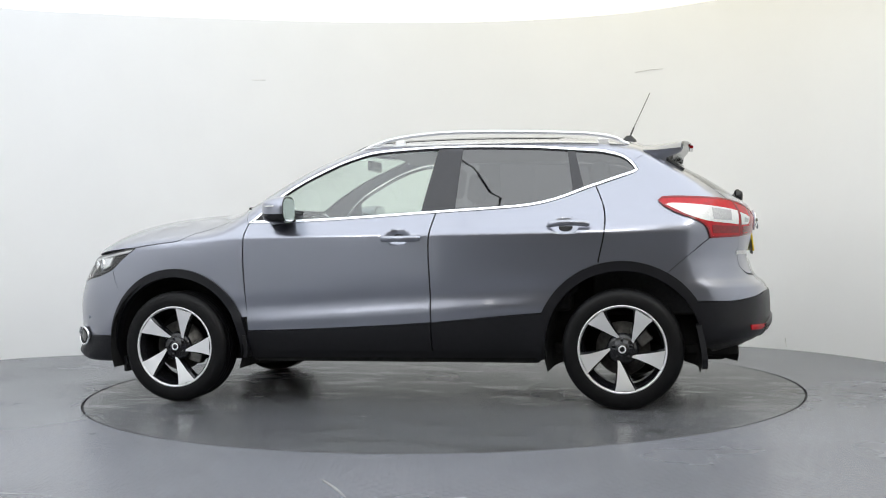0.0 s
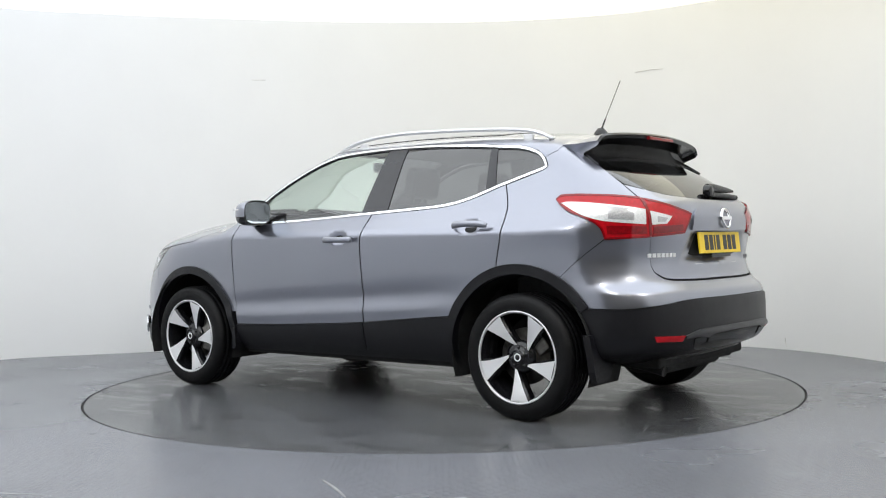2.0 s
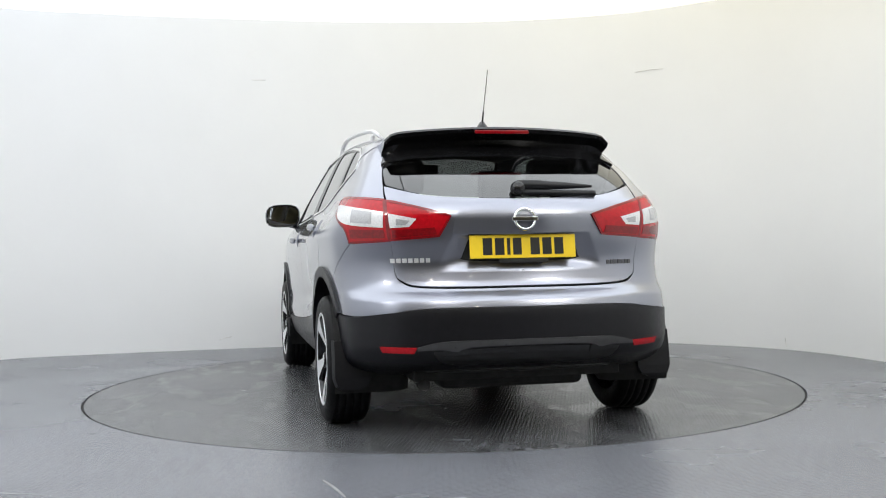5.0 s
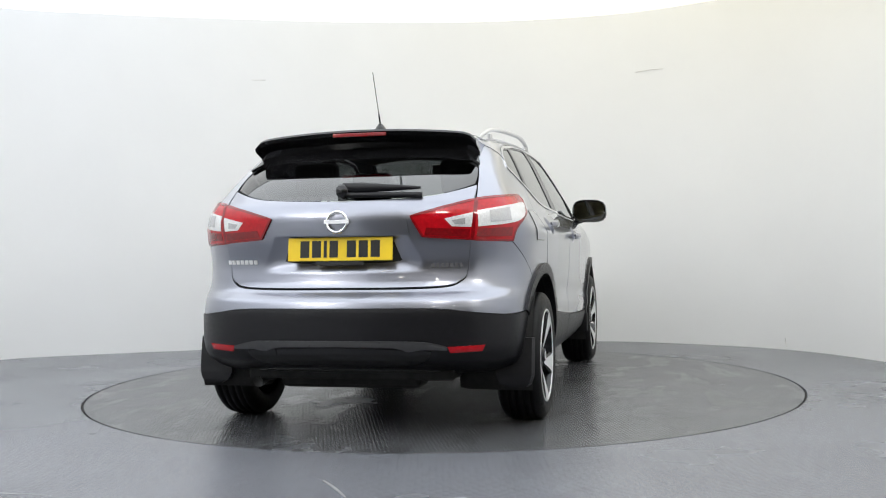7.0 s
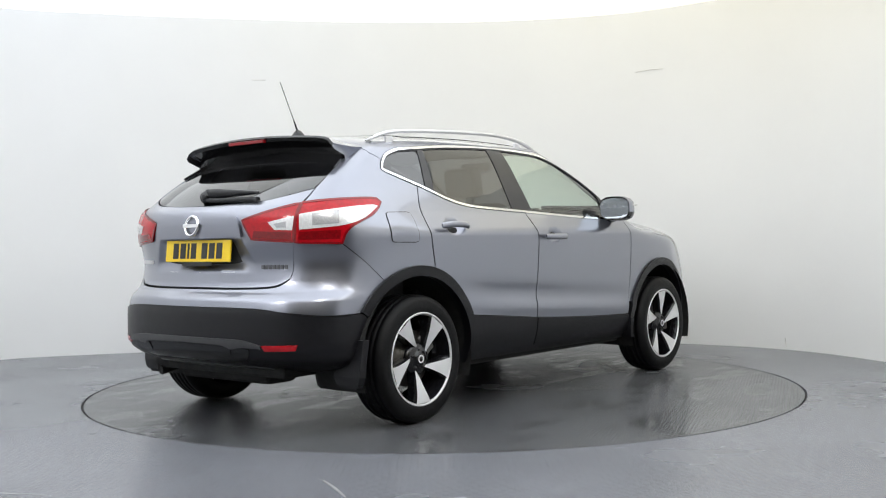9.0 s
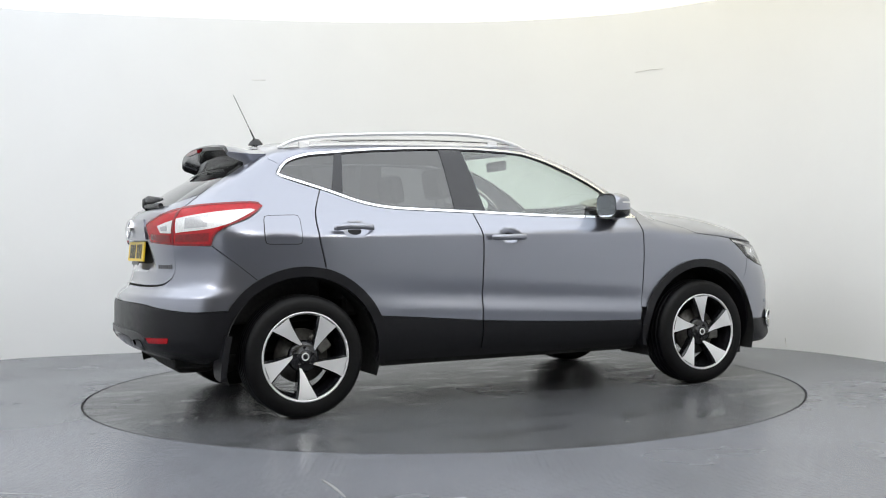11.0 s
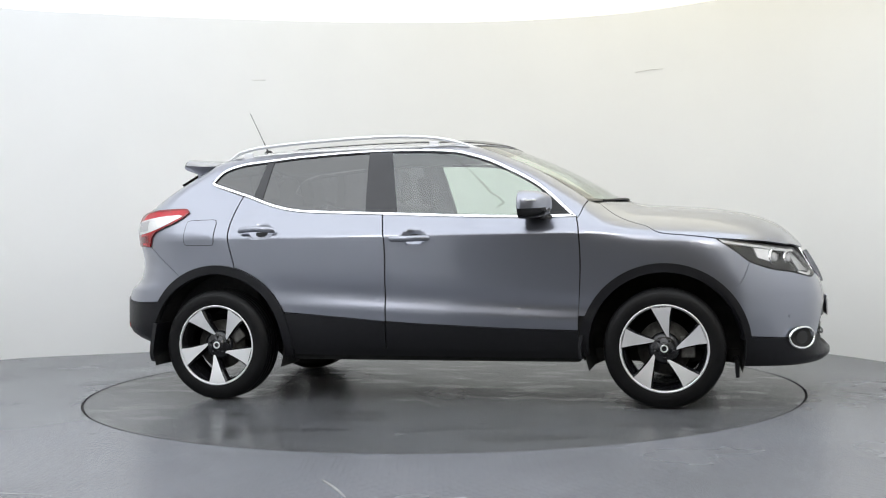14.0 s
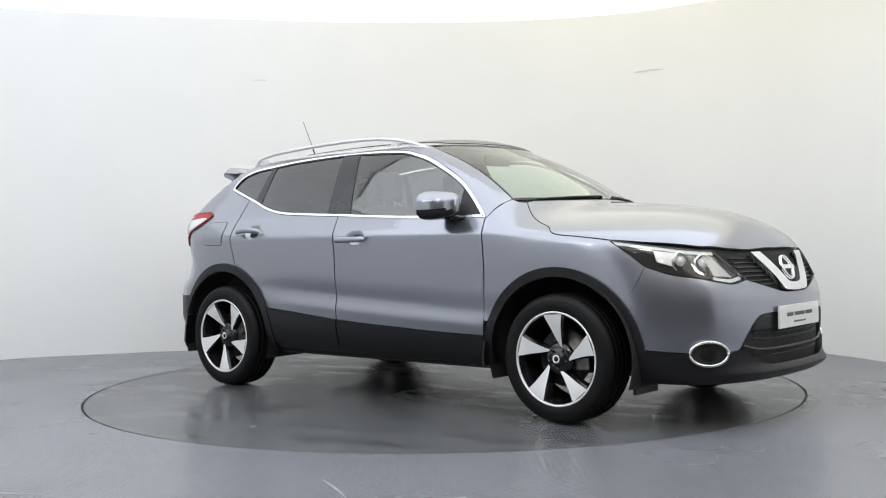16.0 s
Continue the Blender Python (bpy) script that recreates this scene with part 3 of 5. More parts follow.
def dark_shell():
    """The black inner shell that shows in the gaps and wheel housings."""
    n, m = 150, 34
    us = np.linspace(-CENTRE, CENTRE, n)
    zs = np.concatenate([np.linspace(0.26, 1.02, m)])
    uv = np.array([(u, z) for u in us for z in zs])
    q = on_skin(uv, lift=-0.022)
    faces = []
    for i in range(n - 1):
        for j in range(m - 1):
            k = i * m + j
            c = q[[k, k + 1, k + m + 1, k + m]].mean(0)
            if min(math.hypot(c[0] - WX, c[2] - 0.335), math.hypot(c[0] + WX, c[2] - 0.335)) > 0.44:
                faces.append((k, k + m, k + m + 1, k + 1))
    k = len(q)
    mesh_object("inner_shell", np.concatenate([q, q * (1, -1, 1)]), faces + [tuple(i + k for i in reversed(f)) for f in faces], DARK, CAR, "black inner shell")
    # wheel housings
    for s in (1, -1):
        for cx in (WX, -WX):
            v, f = [], []
            prof = [(0.43, 0.865), (0.425, 0.55), (0.40, 0.50), (0.0, 0.50)]
            N = 28
            for i in range(N + 1):
                a = radians(-18 + 216 * i / N)
                for r, y in prof:
                    v.append((cx + r * math.cos(a), s * y, 0.335 + r * math.sin(a)))
            for i in range(N):
                for j in range(3):
                    k = i * 4 + j
                    f.append((k, k + 1, k + 5, k + 4))
            mesh_object("wheel_housing", v, f, DARK, CAR, "black wheel housing")
    bm = bmesh.new()
    box(bm, (-0.86, -0.78, 0.24), (0.86, 0.78, 0.30), 0.02)
    box(bm, (-1.95, -0.52, 0.27), (-0.84, 0.52, 0.33), 0.02)
    box(bm, (0.84, -0.52, 0.22), (2.05, 0.52, 0.30), 0.02)
    part("floor_pan", bm, DARK, CAR, "black underbody")
    bm = bmesh.new()
    box(bm, (-1.33, -0.62, 0.26), (-1.28, 0.62, 0.34), 0.015)
    part("axle_beam", bm, DARK, CAR)
    v, f = tube(spline([(-0.6, 0.2, 0.26), (-1.2, 0.25, 0.30), (-1.55, 0.35, 0.29), (-1.86, 0.46, 0.275), (-1.95, 0.47, 0.255)], 0.05), 0.028, 10)
    mesh_object("exhaust_pipe", v, f, DARK, CAR, "black exhaust pipe")
    bm = bmesh.new()
    box(bm, (-1.9, -0.35, 0.22), (-1.68, 0.38, 0.33), 0.05)
    part("silencer", bm, DARK, CAR, "black silencer")


def dimple(x, z):
    """The finger recess behind a door handle."""
    return lambda uv: -0.030 * np.clip(1 - ((uv[:, 0] - x) / 0.078) ** 2 - ((uv[:, 1] - z) / 0.050) ** 2, 0, 1)


def flanks():
    # door skins below the waist
    door_f = loop(A(*BOTLINE[:4][::1])[:3] + A((-0.277, 1.0955)), A((-0.277, 1.0955), (-0.248, 0.927), (-0.250, 0.70), (-0.252, 0.478)),
                  A((-0.252, 0.478), (0.006, 0.462), (0.501, 0.439), (0.854, 0.429)), A((0.854, 0.43), (0.870, 0.776), (0.864, 0.974), (0.850, 1.056)))
    handle_f = (-0.075, 0.963)
    handle_r = (-1.025, 1.011)
    panel("front_door", PAINT, CAR, door_f, grid=0.015, bulge=dimple(*handle_f))
    door_r = loop(A((-0.285, 1.094), (-0.626, 1.109), (-0.82, 1.123), (-0.98, 1.157), (-1.182, 1.228)), A((-1.182, 1.228), (-1.228, 1.102), (-1.232, 0.975), (-1.197, 0.815)),
                  [(u_side(x, z), z) for x, z in arc(-WX, 0.480, 75, 24.5)], A((-0.886, 0.532), (-0.607, 0.509), (-0.260, 0.478)), A((-0.260, 0.478), (-0.258, 0.70), (-0.256, 0.927), (-0.285, 1.094)))
    panel("rear_door", PAINT, CAR, door_r, grid=0.015, bulge=dimple(*handle_r))
    # black lower door cladding and sill
    panel("door_cladding", CLADDING, CAR, loop(A((-0.252, 0.474), (0.006, 0.458), (0.501, 0.435), (0.858, 0.424)), A((0.858, 0.424), (0.862, 0.31)), A((0.862, 0.31), (-0.254, 0.315)), A((-0.254, 0.315), (-0.252, 0.474))), lift=0.008)
    panel("door_cladding", CLADDING, CAR, loop(A((-0.260, 0.475), (-0.607, 0.505), (-0.896, 0.527)), A((-0.896, 0.527), (-0.868, 0.42), (-0.862, 0.315)), A((-0.862, 0.315), (-0.262, 0.315)), A((-0.262, 0.315), (-0.260, 0.475))), lift=0.008)
    panel("sill", CLADDING, CAR, loop(A((-0.865, 0.312), (0.862, 0.306)), A((0.862, 0.306), (0.87, 0.262)), A((0.87, 0.262), (-0.875, 0.272)), A((-0.875, 0.272), (-0.865, 0.312))), lift=-0.004, skirt=0.06)
    # wheel arch cladding
    for cx, r1, r0, a0, a1 in ((-WX, 0.478, 0.425, 188, -8), (WX, 0.462, 0.412, 186, -8)):
        o = arc(cx, r1, a0 if cx > 0 else 147, a1 if cx < 0 else 6, 40)
        i = arc(cx, r0, a1 if cx < 0 else 6, a0 if cx > 0 else 147, 40)
        panel("arch_cladding", CLADDING, CAR, loop([(u_side(x, z), z) for x, z in o], [(u_side(*o[-1]), o[-1][1]), (u_side(*i[0]), i[0][1])],
                                                   [(u_side(x, z), z) for x, z in i], [(u_side(*i[-1]), i[-1][1]), (u_side(*o[0]), o[0][1])]), lift=0.014, skirt=0.05)
    # front wing
    arch_f = [(x, z) for x, z in arc(WX, 0.458, 158, 38)]
    panel("front_wing", PAINT, CAR, loop(O((0.858, 1.050), (0.872, 0.974), (0.878, 0.776), (0.860, 0.51)), O(*arch_f), O((1.684, 0.617), (1.74, 0.70), (1.778, 0.795)), O((1.778, 0.795), (1.712, 0.848), (1.612, 0.922)),
                                         O((1.612, 0.922), (1.436, 0.945), (1.30, 0.962)) + O((1.233, 0, 0.794), (1.15, 0, 0.752), (1.077, 0, 0.703), (1.018, 0, 0.653), (0.965, 0, 0.600)),
                                         O((0.965, 0, 0.600), (0.94, 0, 0.63), (0.906, 0, 0.650)), O((0.906, 0, 0.650), (0.877, 1.083), (0.858, 1.050))), rays="over")
    # rear quarter
    panel("rear_quarter", PAINT, CAR, loop(A((-1.190, 1.226), (-1.236, 1.102), (-1.240, 0.975), (-1.205, 0.815)), [(u_side(x, z), z) for x, z in arc(-WX, 0.474, 75, 121)],
                                           Q((-1.567, 0.86, 0.741), (-1.69, 0.835, 0.845), (-1.797, 0.787, 0.935)), Q(*LAMP_LOW[::-1]), Q(*LAMP_TOP[::-1]), Q((-1.916, 0.640, 1.128), (-1.87, 0.64, 1.165), (-1.812, 0.626, 1.206)),
                                           Q((-1.812, 0.626, 1.206), (-1.72, 0.612, 1.27), (-1.64, 0.598, 1.325), (-1.54, 0.575, 1.39), (-1.47, 0.55, 1.44)), Q((-1.47, 0.55, 1.44)) + A((-1.395, 1.425)),
                                           A((-1.395, 1.425), (-1.375, 1.385), (-1.396, 1.355), (-1.418, 1.316), (-1.393, 1.2965), (-1.190, 1.228))))


def glazing():
    top = [(u_side(x, z), z) for x, z in TOPLINE]
    bot = [(u_side(x, z), z) for x, z in BOTLINE]
    ring = loop(top, bot)
    panel("window_trim", CHROME, CAR, ring, [inset(ring, 0.0130)], lift=0.004, skirt=0.012, label="chrome strip round the side windows")
    inner = inset(ring, 0.0140)
    # panes
    def pane(name, lo, hi, mat, label):
        P = np.array(inner)
        lo0, lo1 = lo
        hi0, hi1 = hi
        def left(q):
            return q[0] - (hi0 + (hi1 - hi0) * (q[1] - 1.1) / 0.36)
        def right(q):
            return (lo0 + (lo1 - lo0) * (q[1] - 1.1) / 0.36) - q[0]
        poly = [np.array(q) for q in P]
        for cut in (left, right):
            out = []
            for a, b in zip(poly, poly[1:] + poly[:1]):
                fa, fb = cut(a), cut(b)
                if fa <= 0:
                    out.append(a)
                if fa * fb < 0:
                    out.append(a + (b - a) * fa / (fa - fb))
            poly = out
        return poly
    panes = [("front_window", (-0.195, -0.268), (9, 9), CLEAR, "clear front door glass"),
             ("rear_window_side", (-1.078, -1.022), (-0.385, -0.405), TINTED, "dark privacy glass"),
             ("quarter_window", (-9, -9), (-1.145, -1.055), TINTED, "dark privacy glass")]
    holes = []
    for name, lo, hi, mat, label in panes:
        poly = pane(name, lo, hi, mat, label)
        dense = []
        for a, b in zip(poly, poly[1:] + poly[:1]):
            k = max(1, int(np.linalg.norm(b - a) / 0.03))
            dense += [a + (b - a) * i / k for i in range(k)]
        poly = inset(dense, 0.004)
        holes.append(poly)
        for ob in panel(name, mat, CAR, poly, lift=-0.006, skirt=0, label=label):
            ob.visible_shadow = False
    panel("window_pillar", PILLAR, CAR, inset(ring, 0.0135), holes, lift=-0.002, skirt=0.01, grid=0.05, label="satin black pillars between the side windows")


def upper_body():
    # cant rail with the windscreen pillar and the roof side
    up = [(x, z + 0.004) for x, z in TOPLINE[3:]]
    edge_y = [(-1.46, 0, 0.52), (-1.2, 0, 0.545), (-0.8, 0, 0.56), (-0.3, 0, 0.565), (0.0, 0, 0.56), (0.12, 0, 0.552), (0.205, 0, 0.532)]
    screen = [(0.205, 0, 0.532), (0.349, 0, 0.556), (0.478, 0, 0.570), (0.60, 0, 0.584), (0.743, 0, 0.608), (0.90, 0, 0.648)]
    panel("roof_side", PAINT, CAR, loop(O(*edge_y), O(*screen), O((0.90, 0, 0.648), (0.873, 1.085), (0.858, 1.055)), O(*up[::-1]), O((-1.24, 1.436), (-1.338, 1.403), (-1.385, 1.365)), O((-1.385, 1.365), (-1.44, 1.40)), O((-1.44, 1.40), (-1.455, 1.44), (-1.46, 0, 0.52))), rays="over", skirt=0.004, lift=0.0015)
    q = math.pi / 2
    panel("roof", PAINT, CAR, loop(O((-1.46, 0, 0.515), (-1.2, 0, 0.54), (-0.8, 0, 0.555), (-0.3, 0, 0.56), (0.0, 0, 0.555), (0.12, 0, 0.547), (0.20, 0, 0.527)), O((0.20, 0, 0.527), (0.285, 0, 0.40), (0.335, 0, 0.30), (0.39, 0, 0.12)) + [(0.40, q)],
                                   [(0.40, q), (-1.46, q)], [(-1.46, q)] + O((-1.46, 0, 0.515))), rays="over", sides="X", skirt=0.01)
    panel("glass_roof", GLOSS_BLACK, CAR, loop(O((-0.95, 0, 0.44), (-0.3, 0, 0.47), (0.15, 0, 0.46)), O((0.15, 0, 0.46), (0.28, 0, 0.36), (0.36, 0, 0.15)) + [(0.375, q)], [(0.375, q), (-0.95, q)], [(-0.95, q)] + O((-0.95, 0, 0.44))),
          rays="over", sides="X", lift=0.003, skirt=0.003, label="dark panoramic glass roof")
    ws = loop([(0.408, q)] + O((0.397, 0, 0.12), (0.342, 0, 0.30), (0.292, 0, 0.40), (0.208, 0, 0.525)), O((0.208, 0, 0.525), (0.349, 0, 0.550), (0.478, 0, 0.564), (0.60, 0, 0.578), (0.743, 0, 0.602), (0.90, 0, 0.642)),
              O((0.90, 0, 0.642), (0.96, 0, 0.52), (1.04, 0, 0.33), (1.09, 0, 0.15)) + [(1.10, q)], [(1.10, q), (0.408, q)])
    ob = panel("windscreen", CLEAR, CAR, ws, rays="over", sides="X", lift=-0.004, skirt=0, label="clear windscreen")
    ob.visible_shadow = False
    edge = [p for p in ws if p[1] < q - 0.004]
    panel("screen_edge", GLOSS_BLACK, CAR, ribbon(edge, 0.010), rays="over", lift=-0.002, skirt=0.002, sides="LR", label="black edge of the windscreen")
    panel("bonnet", PAINT, CAR, loop([(1.135, q)] + O((1.122, 0, 0.15), (1.072, 0, 0.33), (0.985, 0, 0.52), (0.965, 0, 0.594)), O((0.965, 0, 0.594), (1.023, 0, 0.648), (1.082, 0, 0.698), (1.155, 0, 0.747), (1.235, 0, 0.788)) + O((1.30, 0.967), (1.436, 0.950), (1.613, 0.928)),
                                     O((1.613, 0.928)) + O((1.79, 0, 0.732), (1.952, 0, 0.612), (2.009, 0, 0.532), (2.062, 0, 0.42), (2.096, 0, 0.26)) + [(2.110, q)], [(2.110, q), (1.135, q)]), rays="over", sides="X")
    panel("scuttle", CLADDING, CAR, loop([(1.10, q)] + O((1.09, 0, 0.15), (1.04, 0, 0.33), (0.96, 0, 0.52), (0.905, 0, 0.645)), O((0.905, 0, 0.645), (0.955, 0, 0.597)), O((0.955, 0, 0.595), (0.98, 0, 0.52), (1.068, 0, 0.33), (1.118, 0, 0.15)) + [(1.132, q)], [(1.132, q), (1.10, q)]),
          rays="over", sides="X", lift=-0.008, skirt=0.01, label="black wiper scuttle")
    # roof rails
    panel("rail_base", SATIN, CAR, ribbon(spline(O((-1.34, 0, 0.56), (-0.8, 0, 0.59), (-0.3, 0, 0.60), (0.0, 0, 0.592), (0.20, 0, 0.575)), 0.04), 0.011), rays="over", lift=0.006, skirt=0.008, label="satin silver strip under the roof rail")
    for s in (1, -1):
        path = spline([(-1.36, 0.555 * s, 1.475), (-1.29, 0.575 * s, 1.508), (-1.15, 0.585 * s, 1.538), (-0.78, 0.595 * s, 1.562), (-0.34, 0.60 * s, 1.575), (-0.07, 0.595 * s, 1.562), (0.10, 0.585 * s, 1.532), (0.235, 0.57 * s, 1.485)], 0.04)
        path = [np.array(p) + np.array((0, -0.012 * s, -0.001)) for p in path]
        v, f = tube(path, [0.008] + [0.013] * (len(path) - 2) + [0.008], 10, (1.0, 0.85))
        mesh_object("roof_rail", v, f, SATIN, CAR, "satin silver roof rail")
        for x, z in ((-1.22, 1.515), (-0.02, 1.545)):
            bm = bmesh.new()
            box(bm, (x - 0.03, s * 0.578 - 0.008, z - 0.05), (x + 0.03, s * 0.578 + 0.008, z - 0.008), 0.004)
            part("rail_foot", bm, SATIN, CAR)


def tail():
    c = -CENTRE
    edge = [(-1.960, 0.622, 0.948), (-1.955, 0.632, 1.05), (-1.916, 0.634, 1.125)]
    gate = loop([(c, 0.722)] + Q((-2.06, 0.30, 0.722), (-2.02, 0.50, 0.728), (-1.985, 0.565, 0.747), (-1.955, 0.600, 0.79), (-1.958, 0.618, 0.94)), Q((-1.958, 0.618, 0.94), (-2.031, 0.40, 0.955)), Q((-2.031, 0.40, 0.955), (-2.045, 0.342, 1.053)),
                Q((-2.045, 0.342, 1.053), (-1.995, 0.50, 1.098), (-1.918, 0.628, 1.130)), Q((-1.918, 0.628, 1.130), (-1.87, 0.628, 1.165), (-1.815, 0.618, 1.203)), Q((-1.815, 0.618, 1.203), (-1.90, 0.50, 1.168), (-1.96, 0.40, 1.148), (-2.01, 0.20, 1.136)) + [(c, 1.132)], [(c, 1.132), (c, 0.722)])
    half = lambda uv: np.abs(uv[:, 0] - c)
    panel("tailgate", PAINT, CAR, gate, sides="X", grid=0.018,
          bulge=lambda uv: -0.026 * np.clip(1 - (half(uv) / (0.345 + 0.55 * (0.955 - uv[:, 1]))) ** 7, 0, 1) * np.clip((0.966 - uv[:, 1]) / 0.010, 0, 1) * np.clip((uv[:, 1] - 0.795) / 0.045, 0, 1))
    panel("gate_grip", PAINT, CAR, loop([(c, 0.972)] + Q((-2.06, 0.20, 0.972), (-2.04, 0.340, 0.972)), Q((-2.04, 0.340, 0.972), (-2.045, 0.325, 1.05), (-2.045, 0.29, 1.078)), Q((-2.045, 0.29, 1.078), (-2.06, 0.2, 1.086)) + [(c, 1.088)], [(c, 1.088), (c, 0.972)]), sides="X", lift=0.014, skirt=0.016, label="grey moulding over the number plate")
    rw = loop([(c, 1.137)] + Q((-2.01, 0.20, 1.141), (-1.96, 0.40, 1.153), (-1.90, 0.50, 1.173), (-1.812, 0.612, 1.212)), Q((-1.812, 0.612, 1.212), (-1.72, 0.604, 1.27), (-1.64, 0.590, 1.325), (-1.54, 0.567, 1.39)), Q((-1.54, 0.567, 1.39), (-1.60, 0.3, 1.42)) + [(c, 1.43)], [(c, 1.43), (c, 1.137)])
    ob = panel("rear_window", TINTED, CAR, rw, sides="X", lift=-0.003, skirt=0, label="dark privacy glass of the tailgate")
    ob.visible_shadow = False
    panel("window_band", GLOSS_BLACK, CAR, loop([(c, 1.362)] + Q((-1.64, 0.2, 1.360), (-1.64, 0.42, 1.352), (-1.64, 0.49, 1.338), (-1.64, 0.53, 1.340), (-1.63, 0.588, 1.330)), Q((-1.63, 0.588, 1.328), (-1.54, 0.566, 1.39)), Q((-1.54, 0.566, 1.39), (-1.60, 0.3, 1.42)) + [(c, 1.43)], [(c, 1.43), (c, 1.362)]), sides="X", lift=0.004, skirt=0.005, label="gloss black band under the spoiler")
    # roof spoiler
    v = []
    n = 41
    for t in np.linspace(-1, 1, n):
        y = 0.590 * t
        k = abs(t) ** 2.5
        roof = lambda x: float(skin(np.array([[x, y, 0.7]]), np.array([[0, 0, 1.0]]), hi=1.2)[0, 2])
        x1 = -1.715 + 0.055 * t * t
        z1 = 1.500 - 0.030 * t * t - 0.035 * abs(t) ** 24
        v += [(-1.44, y, roof(-1.44) + 0.003), (-1.52, y, max(roof(-1.52) + 0.003, 0.65 * roof(-1.44) + 0.35 * z1)), (x1 + 0.012, y, z1 + 0.006), (x1, y, z1 - 0.004), (x1 + 0.014, y, z1 - 0.022),
              (-1.60 + 0.03 * k, y, z1 - 0.050), (-1.565, y, z1 - 0.085), (-1.53, y, z1 - 0.10)]
    m = 8
    f = [(i * m + j, i * m + j + 1, i * m + j + m + 1, i * m + j + m) for i in range(n - 1) for j in range(m - 1)]
    ends = [tuple(range(m)), tuple(reversed(range((n - 1) * m, n * m)))]
    sp = mesh_object("spoiler", v, [q for q in f if q[0] % m < 2] + ends, PAINT, CAR)
    mesh_object("spoiler_underside", v, [q for q in f if q[0] % m >= 2], GLOSS_BLACK, sp, "gloss black underside of the spoiler", smooth=False)
    bm = bmesh.new()
    box(bm, (-1.722, -0.14, 1.470), (-1.70, 0.14, 1.488), 0.004)
    part("brake_lamp", bm, RED_DEEP, sp, "red high-level brake lamp")
    panel("spoiler_fin", GLOSS_BLACK, CAR, loop(Q((-1.49, 0.560, 1.425), (-1.57, 0.585, 1.372), (-1.66, 0.604, 1.308)), Q((-1.66, 0.604, 1.308), (-1.635, 0.565, 1.345)), Q((-1.635, 0.565, 1.345), (-1.53, 0.50, 1.43)), Q((-1.53, 0.50, 1.43), (-1.49, 0.560, 1.425))), lift=0.014, skirt=0.014, label="gloss black fin beside the rear window")
    # bumper
    panel("rear_bumper", PAINT, CAR, loop([(c, 0.628)] + Q((-2.10, 0.45, 0.626), (-2.02, 0.62, 0.606), (-1.90, 0.77, 0.588)) + A((-1.724, 0.592)), [(u_side(x, z), z) for x, z in arc(-WX, 0.474, 147, 122)], Q((-1.570, 0.86, 0.739), (-1.692, 0.835, 0.8425), (-1.799, 0.787, 0.930)),
                                          Q((-1.80, 0.787, 0.926), (-1.95, 0.625, 0.936)), Q((-1.962, 0.622, 0.936), (-1.959, 0.607, 0.79), (-1.989, 0.571, 0.738), (-2.022, 0.502, 0.718), (-2.06, 0.30, 0.711)) + [(c, 0.711)], [(c, 0.711), (c, 0.628)]), sides="X", grid=0.025)
    panel("lower_bumper", CLADDING, CAR, loop([(c, 0.624)] + Q((-2.10, 0.45, 0.622), (-2.02, 0.62, 0.602), (-1.90, 0.77, 0.584)) + A((-1.722, 0.588)), [(u_side(x, z), z) for x, z in arc(-WX, 0.428, 146, 178)],
                                              A((-1.752, 0.35), (-1.80, 0.31)) + Q((-1.95, 0.70, 0.305), (-2.0, 0.50, 0.30)) + [(c, 0.30)], [(c, 0.30), (c, 0.624)]), sides="X", lift=0.006, skirt=0.03)
    # trim shelf in lighter grey, painting in the light it catches
    panel("bumper_trim", GREY_PLASTIC, CAR, loop([(c, 0.478)] + Q((-2.13, 0.32, 0.476), (-2.09, 0.42, 0.470), (-2.05, 0.50, 0.448)), Q((-2.05, 0.50, 0.448), (-2.05, 0.50, 0.436)), Q((-2.05, 0.50, 0.436), (-2.09, 0.41, 0.440), (-2.12, 0.34, 0.432), (-2.13, 0.28, 0.448)) + [(c, 0.452)], [(c, 0.452), (c, 0.478)]), sides="X", lift=0.016, skirt=0.014)
    panel("bumper_insert", GLOSS_BLACK, CAR, loop([(c, 0.448)] + Q((-2.11, 0.40, 0.436), (-2.09, 0.445, 0.425)), Q((-2.09, 0.445, 0.425), (-2.09, 0.42, 0.385), (-2.08, 0.30, 0.365)) + [(c, 0.365)], [(c, 0.365), (c, 0.448)]), sides="X", lift=0.009, skirt=0.004, label="dark lower bumper insert")
    panel("bumper_skid", GREY_PLASTIC, CAR, loop([(c, 0.338)] + Q((-2.05, 0.30, 0.336), (-2.02, 0.50, 0.328)), Q((-2.02, 0.50, 0.328), (-1.99, 0.50, 0.304)), Q((-1.99, 0.50, 0.304), (-2.0, 0.30, 0.300)) + [(c, 0.300)], [(c, 0.300), (c, 0.338)]), sides="X", lift=0.012, skirt=0.012, label="dull grey lower bumper edge")
    panel("towing_cover", GLOSS_BLACK, CAR, loop([tuple(np.array(Q((-2.12, 0.315, 0.425))[0]) + np.array((0.02 * math.cos(a / 16 * 6.2832), 0.026 * math.sin(a / 16 * 6.2832)))) for a in range(17)], step=0.005), lift=0.013, skirt=0.004)
